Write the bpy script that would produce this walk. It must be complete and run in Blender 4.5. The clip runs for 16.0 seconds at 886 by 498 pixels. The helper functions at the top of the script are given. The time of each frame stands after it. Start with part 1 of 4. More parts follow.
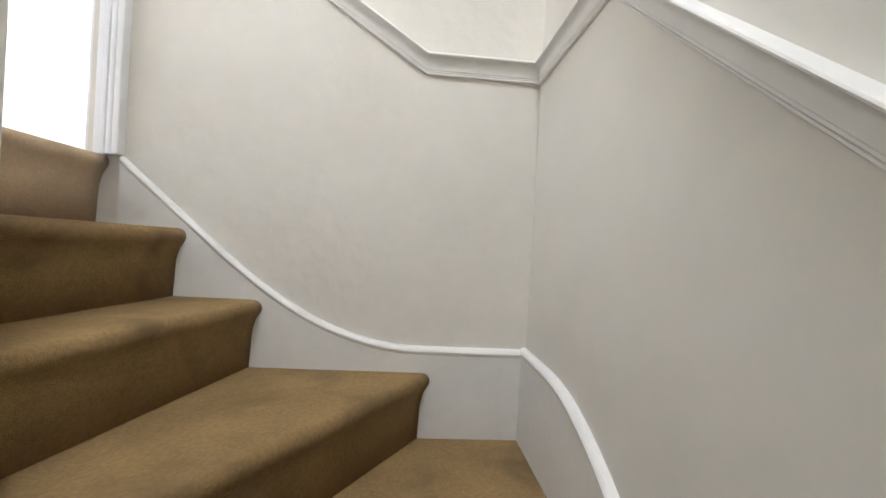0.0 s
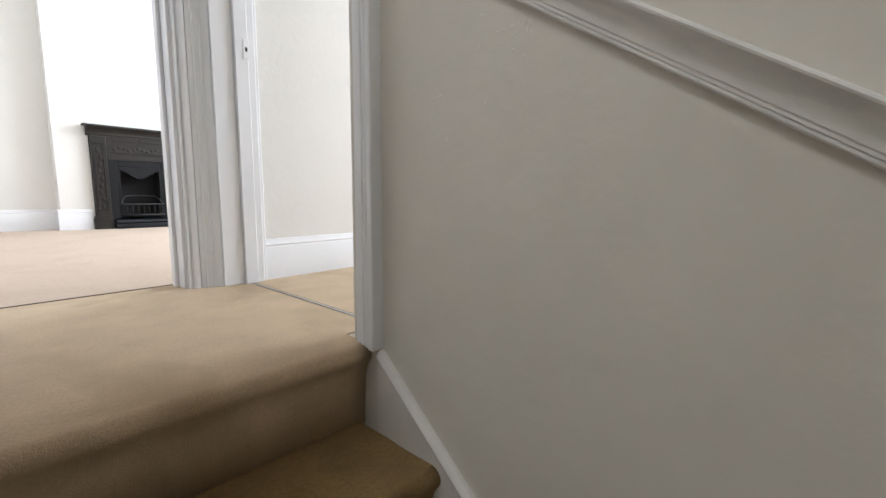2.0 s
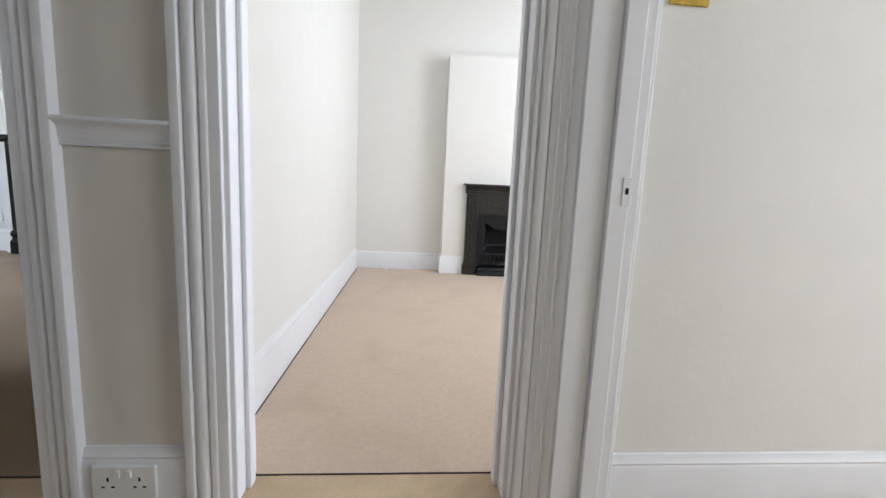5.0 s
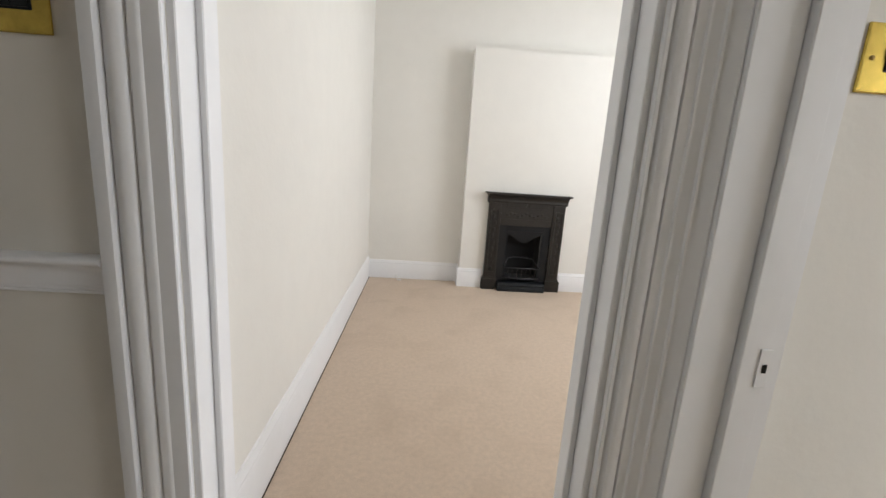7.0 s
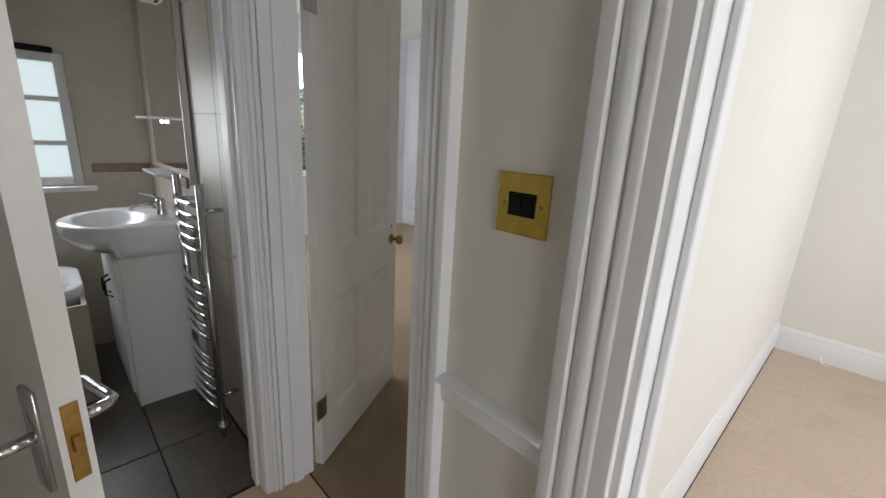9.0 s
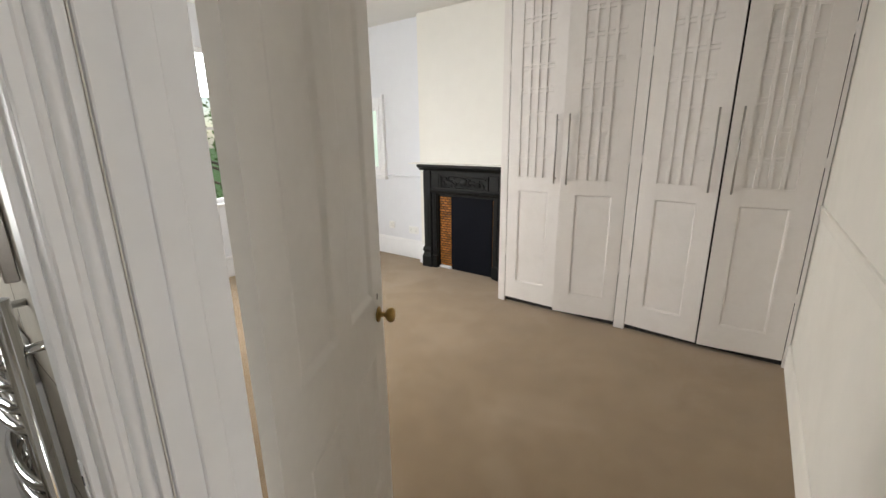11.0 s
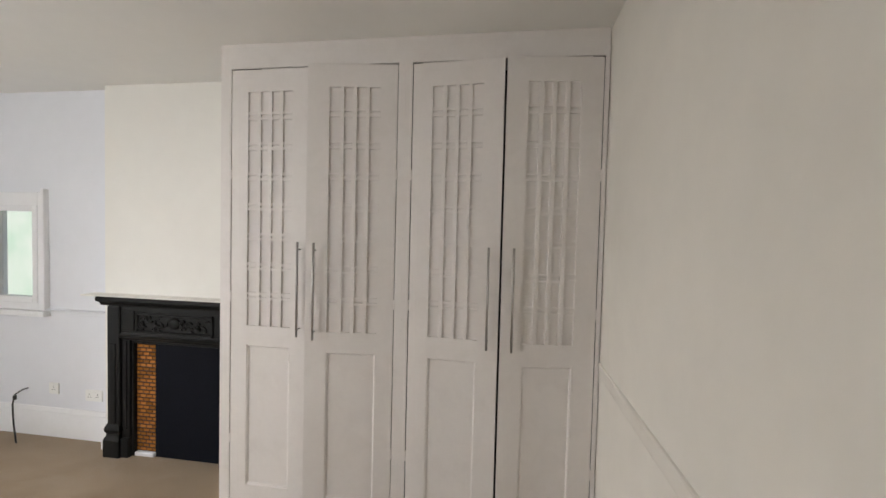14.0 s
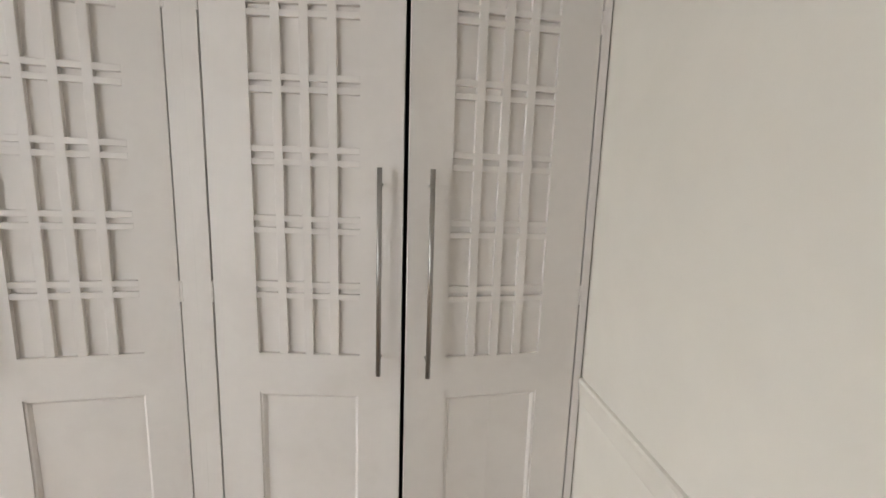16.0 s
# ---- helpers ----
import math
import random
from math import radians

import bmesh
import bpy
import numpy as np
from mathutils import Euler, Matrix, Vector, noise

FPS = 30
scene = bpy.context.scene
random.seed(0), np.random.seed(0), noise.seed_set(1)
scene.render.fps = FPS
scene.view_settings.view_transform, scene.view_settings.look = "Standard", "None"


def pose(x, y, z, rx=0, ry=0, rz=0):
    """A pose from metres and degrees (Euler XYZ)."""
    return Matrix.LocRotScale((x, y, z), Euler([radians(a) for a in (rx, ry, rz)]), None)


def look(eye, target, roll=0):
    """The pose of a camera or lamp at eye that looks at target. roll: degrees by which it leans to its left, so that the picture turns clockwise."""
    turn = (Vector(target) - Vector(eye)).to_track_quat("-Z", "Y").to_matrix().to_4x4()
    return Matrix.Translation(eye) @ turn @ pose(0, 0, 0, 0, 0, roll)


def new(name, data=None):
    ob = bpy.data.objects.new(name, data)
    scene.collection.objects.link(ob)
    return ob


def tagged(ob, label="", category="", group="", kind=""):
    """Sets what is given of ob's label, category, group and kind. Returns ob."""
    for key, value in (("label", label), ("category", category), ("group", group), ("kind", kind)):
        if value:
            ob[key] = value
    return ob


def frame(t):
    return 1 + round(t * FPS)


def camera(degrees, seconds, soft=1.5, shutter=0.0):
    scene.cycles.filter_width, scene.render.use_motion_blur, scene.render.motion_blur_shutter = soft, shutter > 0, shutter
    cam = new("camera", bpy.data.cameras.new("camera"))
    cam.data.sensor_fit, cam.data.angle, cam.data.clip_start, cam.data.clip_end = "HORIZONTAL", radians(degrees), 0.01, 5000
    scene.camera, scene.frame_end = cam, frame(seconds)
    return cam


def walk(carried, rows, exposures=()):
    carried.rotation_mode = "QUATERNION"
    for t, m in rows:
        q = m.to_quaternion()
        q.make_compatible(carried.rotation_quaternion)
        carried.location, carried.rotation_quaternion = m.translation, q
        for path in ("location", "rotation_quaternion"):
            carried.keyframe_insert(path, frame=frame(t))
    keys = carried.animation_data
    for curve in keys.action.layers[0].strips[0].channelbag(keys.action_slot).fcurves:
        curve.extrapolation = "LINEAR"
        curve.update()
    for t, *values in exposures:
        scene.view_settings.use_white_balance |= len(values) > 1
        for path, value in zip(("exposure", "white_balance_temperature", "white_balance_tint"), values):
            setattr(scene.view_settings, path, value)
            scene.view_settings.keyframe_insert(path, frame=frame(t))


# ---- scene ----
cam = camera(93.6, 16.0)
PATH = [
    (0, (-1.198, -1.759, -0.204), (0.796, -1.913, -0.212), 3.3),
    (0.5, (-1.005, -1.765, -0.067), (0.989, -1.624, -0.141), 0.7),
    (1, (-0.827, -1.724, 0.086), (1.15, -1.442, -0.023), 0.9),
    (1.5, (-0.705, -1.665, 0.176), (1.193, -1.046, 0.051), 1.7),
    (2, (-0.549, -1.621, 0.338), (0.949, -0.322, 0.075), 0.6),
    (2.5, (-0.442, -1.466, 0.481), (0.764, 0.108, 0.218), 1.8),
    (3, (-0.334, -1.425, 0.553), (0.537, 0.355, 0.282), 1.7),
    (3.5, (-0.323, -1.373, 0.668), (0.171, 0.549, 0.422), 1.2),
    (4, (-0.352, -1.281, 0.681), (-0.081, 0.688, 0.454), 2.7),
    (4.2, (-0.359, -1.209, 0.684), (-0.112, 0.761, 0.446), 3.6),
    (6.3, (-0.287, -0.837, 1.042), (-0.273, 1.132, 0.694), -0.6),
    (6.5, (-0.309, -0.793, 1.026), (-0.26, 1.171, 0.654), 0.9),
    (7, (-0.391, -0.666, 1.109), (-0.279, 1.289, 0.706), 3.9),
    (7.5, (-0.442, -0.642, 1.226), (-0.616, 1.32, 0.882), 3.7),
    (8, (-0.474, -0.568, 1.249), (-1.22, 1.252, 0.885), 4.1),
    (8.5, (-0.505, -0.527, 1.34), (-1.734, 0.967, 0.831), 3.7),
    (8.7, (-0.527, -0.546, 1.371), (-1.904, 0.805, 0.844), 3.1),
    (10.8, (-1.272, -0.3, 1.422), (-2.565, 1.143, 0.928), 0.1),
    (11, (-1.315, -0.19, 1.44), (-2.469, 1.358, 0.92), -0.7),
    (11.5, (-1.384, 0.015, 1.437), (-2.142, 1.779, 0.876), -1.0),
    (12, (-1.467, 0.184, 1.448), (-1.903, 2.053, 0.885), 0.4),
    (12.5, (-1.504, 0.243, 1.493), (-1.77, 2.162, 0.995), 2.3),
    (13, (-1.502, 0.377, 1.49), (-1.767, 2.32, 1.097), 2.6),
    (13.5, (-1.474, 0.655, 1.574), (-1.783, 2.617, 1.34), 1.9),
    (14, (-1.456, 0.842, 1.652), (-1.755, 2.818, 1.583), 1.4),
    (14.5, (-1.474, 1.037, 1.654), (-1.668, 3.027, 1.702), 1.0),
    (15, (-1.524, 1.285, 1.625), (-1.497, 3.284, 1.655), 0.9),
    (15.5, (-1.519, 1.593, 1.6), (-1.404, 3.583, 1.431), 1.9),
    (16, (-1.47, 1.917, 1.559), (-1.304, 3.887, 1.252), 1.8),
]
EXPOSURES = [(0.0, 2.17, 5650, 10), (0.5, 2.0, 5700, 10), (1.0, 1.62, 5650, 10), (1.5, 1.3, 5950, 10), (2.0, 0.68, 5900, 10), (2.5, 0.35, 5750, 10), (3.0, 0.22, 5720, 10), (3.5, 0.22, 5740, 10), (4.2, 0.18, 5680, 10),
             (6.3, -0.1, 6550, 10), (7.5, -0.25, 6400, 10), (8.0, -0.25, 6350, 10), (8.5, 0.0, 6350, 10), (8.7, 0.0, 6350, 10), (10.8, 0.5, 7000, 10), (11.5, 0.52, 6750, 10), (12.0, 0.45, 6750, 10), (13.0, 0.3, 6700, 14), (13.5, 0.3, 6800, 14), (14.0, 0.25, 6900, 12), (15.0, 0.56, 6800, 12), (15.5, 0.46, 6800, 10), (16.0, 0.64, 6750, 10)]
LIGHT_C, LIGHT_C2, LIGHT_A, LIGHT_B, LIGHT_S, LIGHT_D = 165.0, 30.0, 59.0, 48.0, 10.8, 8.5
walk(cam, [(t, look(e, a, r)) for t, e, a, r in PATH], EXPOSURES)

# ---------------------------------------------------------------- world and light
world = bpy.data.worlds.new("world")
scene.world = world
world.use_nodes = True
wn, wl = world.node_tree.nodes, world.node_tree.links
sky = wn.new("ShaderNodeTexSky")
sky.sky_type, sky.sun_disc = "NISHITA", False
sky.sun_elevation, sky.sun_rotation = radians(48), radians(150)
wl.new(sky.outputs[0], wn["Background"].inputs[0])
wn["Background"].inputs[1].default_value = 0.12


def sun_lamp():
    data = bpy.data.lights.new("sun", "SUN")
    data.energy, data.angle, data.color = 1.0, radians(12), (1.0, 0.96, 0.9)
    ob = new("sun", data)
    ob.matrix_world = look((0, 0, 30), (-6, 12, 8))


sun_lamp()


def window_light(name, eye, target, w, h, watts, color=(0.93, 0.96, 1.0)):
    data = bpy.data.lights.new(name, "AREA")
    data.shape, data.size, data.size_y, data.energy, data.color = "RECTANGLE", w, h, watts, color
    ob = new(name, data)
    ob.matrix_world = look(eye, target)
    return ob


CEILING = 2.67
# daylight in the window openings, and two added fill lamps
window_light("window_light_c", (-7.6, 1.5, 2.75), (-3.5, 1.6, 1.3), 3.2, 1.5, LIGHT_C, (0.93, 0.965, 1.0))
# fill lamp in an added south window, to light the wardrobe fronts
window_light("fill_light_c_south", (-4.75, 0.125, 1.55), (-3.6, 3.0, 1.2), 1.2, 1.4, LIGHT_C2, (0.93, 0.965, 1.0))
window_light("window_light_a", (2.32, 1.55, 1.78), (0.0, 1.55, 1.70), 1.4, 1.4, LIGHT_A, (0.935, 0.96, 1.0))
window_light("window_light_b", (3.02, -1.45, 1.5), (0.0, -1.2, 1.0), 1.4, 1.4, LIGHT_B)
# fill lamp added above an unseen ceiling opening to light the stairwell
window_light("fill_light_stairs", (-1.36, -1.56, CEILING + 0.09), (-0.45, -2.25, 0.2), 0.55, 0.4, LIGHT_S, (1.0, 0.97, 0.91))
window_light("window_light_bath", (-3.72, -0.72, 1.35), (-2.0, -0.72, 1.1), 0.5, 0.6, LIGHT_D)


# ---------------------------------------------------------------- materials
def material(name, base, rough=0.5, metal=0.0, var=0.06, scale=6.0, fine=60.0, bump=0.05, bump_scale=120.0,
             stain=None, stain_scale=2.0, stain_mix=0.0, random_var=0.0, spec=0.5, sheen=0.0):
    m = bpy.data.materials.new(name)
    m.use_nodes = True
    n, l = m.node_tree.nodes, m.node_tree.links
    b = n["Principled BSDF"]
    b.inputs["Roughness"].default_value, b.inputs["Metallic"].default_value = rough, metal
    b.inputs["Specular IOR Level"].default_value = spec
    if sheen:
        b.inputs["Sheen Weight"].default_value = sheen
    co = n.new("ShaderNodeTexCoord")
    big, small = n.new("ShaderNodeTexNoise"), n.new("ShaderNodeTexNoise")
    for node, s, d in ((big, scale, 4.0), (small, fine, 3.0)):
        node.inputs["Scale"].default_value, node.inputs["Detail"].default_value = s, d
        l.new(co.outputs["Object"], node.inputs["Vector"])
    add = n.new("ShaderNodeMath")
    add.operation = "ADD"
    l.new(big.outputs[0], add.inputs[0]), l.new(small.outputs[0], add.inputs[1])
    ramp = n.new("ShaderNodeMapRange")
    ramp.inputs[1].default_value, ramp.inputs[2].default_value = 0.6, 1.4
    ramp.inputs[3].default_value, ramp.inputs[4].default_value = 1 - var, 1 + var
    l.new(add.outputs[0], ramp.inputs[0])
    mul = n.new("ShaderNodeVectorMath")
    mul.operation = "SCALE"
    mul.inputs[0].default_value = base
    l.new(ramp.outputs[0], mul.inputs["Scale"])
    color = mul.outputs[0]
    if random_var:
        info = n.new("ShaderNodeObjectInfo")
        rr = n.new("ShaderNodeMapRange")
        rr.inputs[3].default_value, rr.inputs[4].default_value = 1 - random_var, 1 + random_var
        l.new(info.outputs["Random"], rr.inputs[0])
        m2 = n.new("ShaderNodeVectorMath")
        m2.operation = "SCALE"
        l.new(color, m2.inputs[0]), l.new(rr.outputs[0], m2.inputs["Scale"])
        color = m2.outputs[0]
    if stain:
        st, sr, mx = n.new("ShaderNodeTexNoise"), n.new("ShaderNodeMapRange"), n.new("ShaderNodeMix")
        st.inputs["Scale"].default_value, st.inputs["Detail"].default_value = stain_scale, 5.0
        st.inputs["Distortion"].default_value = 0.6
        l.new(co.outputs["Object"], st.inputs["Vector"])
        sr.inputs[1].default_value, sr.inputs[2].default_value, sr.inputs[4].default_value = 0.5, 0.72, stain_mix
        l.new(st.outputs[0], sr.inputs[0])
        mx.data_type = "RGBA"
        l.new(sr.outputs[0], mx.inputs[0]), l.new(color, mx.inputs[6])
        mx.inputs[7].default_value = (*stain, 1)
        color = mx.outputs[2]
    l.new(color, b.inputs["Base Color"])
    if bump:
        bt, bn = n.new("ShaderNodeTexNoise"), n.new("ShaderNodeBump")
        bt.inputs["Scale"].default_value, bt.inputs["Detail"].default_value = bump_scale, 4.0
        l.new(co.outputs["Object"], bt.inputs["Vector"])
        bn.inputs["Strength"].default_value, bn.inputs["Distance"].default_value = bump, 0.004
        l.new(bt.outputs[0], bn.inputs["Height"]), l.new(bn.outputs[0], b.inputs["Normal"])
    return m


CREAM = material("cream wall paint", (0.74, 0.705, 0.64), 0.75, var=0.03, scale=1.6, fine=9, bump=0.25, bump_scale=22, stain=(0.63, 0.595, 0.53), stain_scale=1.3, stain_mix=0.35)
STAIRW = material("scuffed cream stair paint", (0.74, 0.70, 0.63), 0.72, var=0.04, scale=2.2, fine=14, bump=0.42, bump_scale=26, stain=(0.62, 0.58, 0.50), stain_scale=1.6, stain_mix=0.4)
IVORY = material("ivory wall paint", (0.81, 0.79, 0.745), 0.8, var=0.02, scale=1.5, fine=9, bump=0.2, bump_scale=40)
PALE = material("white wall paint", (0.765, 0.775, 0.81), 0.8, var=0.02, scale=1.5, fine=9, bump=0.2, bump_scale=40)
CEIL = material("ceiling paint", (0.78, 0.77, 0.74), 0.9, var=0.02, scale=1.2, fine=8, bump=0.15, bump_scale=50)
GLOSS = material("white gloss woodwork", (0.83, 0.83, 0.84), 0.45, var=0.02, scale=5, fine=30, bump=0.015, bump_scale=25, stain=(0.70, 0.69, 0.67), stain_scale=3, stain_mix=0.15)
DOORW = material("white painted door", (0.74, 0.72, 0.69), 0.38, var=0.03, scale=4, fine=30, bump=0.08, bump_scale=22, stain=(0.62, 0.59, 0.55), stain_scale=5, stain_mix=0.3)
LACQ = material("white wardrobe paint", (0.74, 0.70, 0.67), 0.55, var=0.02, scale=4, fine=40, bump=0.06, bump_scale=40, stain=(0.62, 0.57, 0.53), stain_scale=7, stain_mix=0.25)
CARPET = material("beige carpet", (0.61, 0.485, 0.375), 0.98, var=0.12, scale=45, fine=190, bump=0.55, bump_scale=420, stain=(0.50, 0.385, 0.285), stain_scale=3.5, stain_mix=0.5, spec=0.1, sheen=0.16)
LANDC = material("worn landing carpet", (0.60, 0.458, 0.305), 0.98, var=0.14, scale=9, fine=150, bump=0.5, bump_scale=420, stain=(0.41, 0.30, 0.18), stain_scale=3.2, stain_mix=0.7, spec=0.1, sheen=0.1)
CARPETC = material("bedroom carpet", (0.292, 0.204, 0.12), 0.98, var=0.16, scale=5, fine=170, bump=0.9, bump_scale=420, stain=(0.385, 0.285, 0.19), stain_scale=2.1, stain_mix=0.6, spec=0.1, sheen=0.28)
RAIL = material("worn rail paint", (0.765, 0.745, 0.705), 0.6, var=0.04, scale=8, fine=30, bump=0.1, bump_scale=40)
# landing carpet again, its darker base holding the stairs' shade; stains are wear
STAIRC_SHADED = material("shaded stair carpet", (0.30, 0.196, 0.082), 0.98, var=0.26, scale=7, fine=120, bump=0.9, bump_scale=420, stain=(0.16, 0.105, 0.05), stain_scale=5.0, stain_mix=0.8, spec=0.1, sheen=0.05)
IRON = material("cast iron", (0.022, 0.0185, 0.0155), 0.45, metal=0.0, spec=0.35, var=0.35, scale=9, fine=70, bump=0.35, bump_scale=80)
DARKIRON = material("blackened iron", (0.006, 0.007, 0.009), 0.4, spec=0.3, var=0.3, scale=9, fine=70, bump=0.2, bump_scale=80)
GRATE = material("polished iron bars", (0.07, 0.07, 0.075), 0.35, metal=1.0, var=0.2, bump=0.1)
BLACKP = material("black painted wood", (0.006, 0.0065, 0.0065), 0.55, spec=0.25, var=0.3, scale=8, fine=60, bump=0.15, bump_scale=60)
SOOT = material("soot", (0.008, 0.008, 0.009), 0.85, var=0.4, bump=0.4, bump_scale=60)
BOARD = material("dark blue board", (0.004, 0.005, 0.009), 0.75, spec=0.12, var=0.2, bump=0.1)
TILEO = material("glazed amber tile", (0.33, 0.125, 0.025), 0.2, var=0.2, scale=30, fine=120, bump=0.08, random_var=0.35)
GROUT = material("dark grout", (0.03, 0.018, 0.011), 0.9)
BRASS = material("brass", (0.56, 0.40, 0.09), 0.26, metal=1.0, var=0.2, scale=20, fine=90, bump=0.03)
OLDBRASS = material("aged brass", (0.38, 0.25, 0.09), 0.3, metal=1.0, var=0.25, scale=25, fine=90, bump=0.06)
STEEL = material("brushed steel", (0.42, 0.40, 0.38), 0.32, metal=1.0, var=0.06, scale=30, fine=200, bump=0.04)
CHROME = material("chrome", (0.62, 0.63, 0.64), 0.10, metal=1.0, var=0.01, bump=0.0)
BLACKPL = material("black plastic", (0.004, 0.004, 0.004), 0.45, var=0.1, bump=0.0, spec=0.2)
WHITEPL = material("white plastic", (0.82, 0.82, 0.80), 0.3, var=0.01, bump=0.0)
CERAMIC = material("white ceramic", (0.84, 0.85, 0.86), 0.08, var=0.01, bump=0.0)
SLATE = material("dark slate tile", (0.115, 0.10, 0.084), 0.42, var=0.25, scale=4, fine=50, bump=0.2, bump_scale=30, random_var=0.12)
WALLT = material("stone wall tile", (0.50, 0.46, 0.39), 0.42, var=0.08, scale=6, fine=30, bump=0.06, bump_scale=20)
JOINT = material("tile joint", (0.26, 0.23, 0.19), 0.9, bump=0.0)
BORDER = material("brown border tile", (0.24, 0.16, 0.115), 0.4, var=0.3, scale=20, fine=90, bump=0.05)
# near-black colour in place of the shade inside the wardrobes and under their doors
GAP_SHADE = material("painted gap shade", (0.03, 0.028, 0.026), 0.9, bump=0.0)
RUBBER = material("black cable", (0.01, 0.01, 0.01), 0.5, bump=0.0)
GRASS = material("lawn", (0.09, 0.19, 0.035), 0.9, var=0.3, scale=2, fine=30, bump=0.3)
LEAF = material("foliage", (0.07, 0.15, 0.03), 0.7, var=0.4, scale=3, fine=20, bump=0.0)
BARK = material("bark", (0.10, 0.07, 0.05), 0.9, bump=0.5, bump_scale=40)


def glass_material(name, rough, color=(1, 1, 1)):
    m = bpy.data.materials.new(name)
    m.use_nodes = True
    b = m.node_tree.nodes["Principled BSDF"]
    b.inputs["Base Color"].default_value = (*color, 1)
    b.inputs["Transmission Weight"].default_value, b.inputs["Roughness"].default_value, b.inputs["IOR"].default_value = 1.0, rough, 1.45
    return m


def backdrop_material(name, one, two, strength, scale):
    m = bpy.data.materials.new(name)
    m.use_nodes = True
    n, l = m.node_tree.nodes, m.node_tree.links
    n.remove(n["Principled BSDF"])
    e, t, mx, co = n.new("ShaderNodeEmission"), n.new("ShaderNodeTexNoise"), n.new("ShaderNodeMix"), n.new("ShaderNodeTexCoord")
    mx.data_type = "RGBA"
    t.inputs["Scale"].default_value, t.inputs["Detail"].default_value = scale, 3.0
    mx.inputs[6].default_value, mx.inputs[7].default_value = (*one, 1), (*two, 1)
    l.new(co.outputs["Object"], t.inputs["Vector"]), l.new(t.outputs[0], mx.inputs[0]), l.new(mx.outputs[2], e.inputs[0])
    e.inputs[1].default_value = strength
    l.new(e.outputs[0], n["Material Output"].inputs[0])
    return m


GARDEN = backdrop_material("hazy garden", (0.40, 0.70, 0.52), (1.0, 1.0, 1.0), 0.9, 2.2)
SKYLIT = backdrop_material("pale daylight", (0.85, 0.95, 1.0), (0.95, 1.0, 1.0), 0.9, 0.8)
GLASS = glass_material("window glass", 0.0)
FROST = glass_material("frosted glass", 0.45, (0.93, 0.98, 0.96))
MIRROR = material("mirror", (0.9, 0.9, 0.9), 0.02, metal=1.0, var=0.0, bump=0.0)


# ---------------------------------------------------------------- mesh helpers
def link_mesh(name, bm, mat, smooth=False):
    bmesh.ops.recalc_face_normals(bm, faces=bm.faces)
    me = bpy.data.meshes.new(name)
    bm.to_mesh(me)
    bm.free()
    me.materials.append(mat)
    if smooth:
        for p in me.polygons:
            p.use_smooth = len(p.vertices) <= 4
    if smooth == "angle":
        me.set_sharp_from_angle(angle=0.55)
    return new(name, me)


def part(name, bm, mat, parent, label="", smooth=False):
    ob = link_mesh(name, bm, mat, smooth)
    ob.parent = parent
    if label:
        ob["label"] = label
    return ob


def setting(name, bm, mat, label, category="", smooth=False):
    return tagged(link_mesh(name, bm, mat, smooth), label, category or name.split("_")[0], kind="structure")


def thing(name, at, label, category, group="", rz=0.0):
    ob = new(name)
    ob.matrix_world = pose(*at, 0, 0, rz)
    return tagged(ob, label, category, group)


def box(bm, lo, hi, bevel=0.0, seg=1):
    lo, hi = Vector(lo), Vector(hi)
    r = bmesh.ops.create_cube(bm, size=1.0, matrix=Matrix.Translation((lo + hi) / 2) @ Matrix.Diagonal((*(hi - lo), 1)))
    if bevel:
        vs = set(r["verts"])
        es = [e for e in bm.edges if e.verts[0] in vs and e.verts[1] in vs]
        bmesh.ops.bevel(bm, geom=es, offset=bevel, segments=seg, affect="EDGES", profile=0.5)
    return bm


def boxes(*pairs, bevel=0.0, seg=1):
    bm = bmesh.new()
    for lo, hi in pairs:
        box(bm, lo, hi, bevel, seg)
    return bm


def slab(bm, xs, zs, holes, y0, y1):
    """One connected board over the grid xs by zs, from y0 to y1, open at the cells in holes."""
    vs = {}

    def v(i, k, y):
        if (i, k, y) not in vs:
            vs[i, k, y] = bm.verts.new((xs[i], y, zs[k]))
        return vs[i, k, y]

    def solid(i, k):
        return 0 <= i < len(xs) - 1 and 0 <= k < len(zs) - 1 and (i, k) not in holes

    for i in range(len(xs) - 1):
        for k in range(len(zs) - 1):
            if not solid(i, k):
                continue
            for y in (y0, y1):
                bm.faces.new([v(i, k, y), v(i + 1, k, y), v(i + 1, k + 1, y), v(i, k + 1, y)])
            for di, dk, a, b in ((-1, 0, (i, k), (i, k + 1)), (1, 0, (i + 1, k), (i + 1, k + 1)), (0, -1, (i, k), (i + 1, k)), (0, 1, (i, k + 1), (i + 1, k + 1))):
                if not solid(i + di, k + dk):
                    bm.faces.new([v(*a, y0), v(*b, y0), v(*b, y1), v(*a, y1)])
    sharp = [e for e in bm.edges if len(e.link_faces) == 2 and e.calc_face_angle(0) > 1.0]
    bmesh.ops.bevel(bm, geom=sharp, offset=0.0018, segments=1, affect="EDGES")
    return bm


def loft(bm, rings, closed=True, caps=True):
    vs = [[bm.verts.new(p) for p in ring] for ring in rings]
    n = len(vs[0])
    for a, b in zip(vs, vs[1:]):
        for i in range(n if closed else n - 1):
            j = (i + 1) % n
            bm.faces.new((a[i], a[j], b[j], b[i]))
    if caps and closed:
        bm.faces.new(vs[0]), bm.faces.new(vs[-1])
    return bm


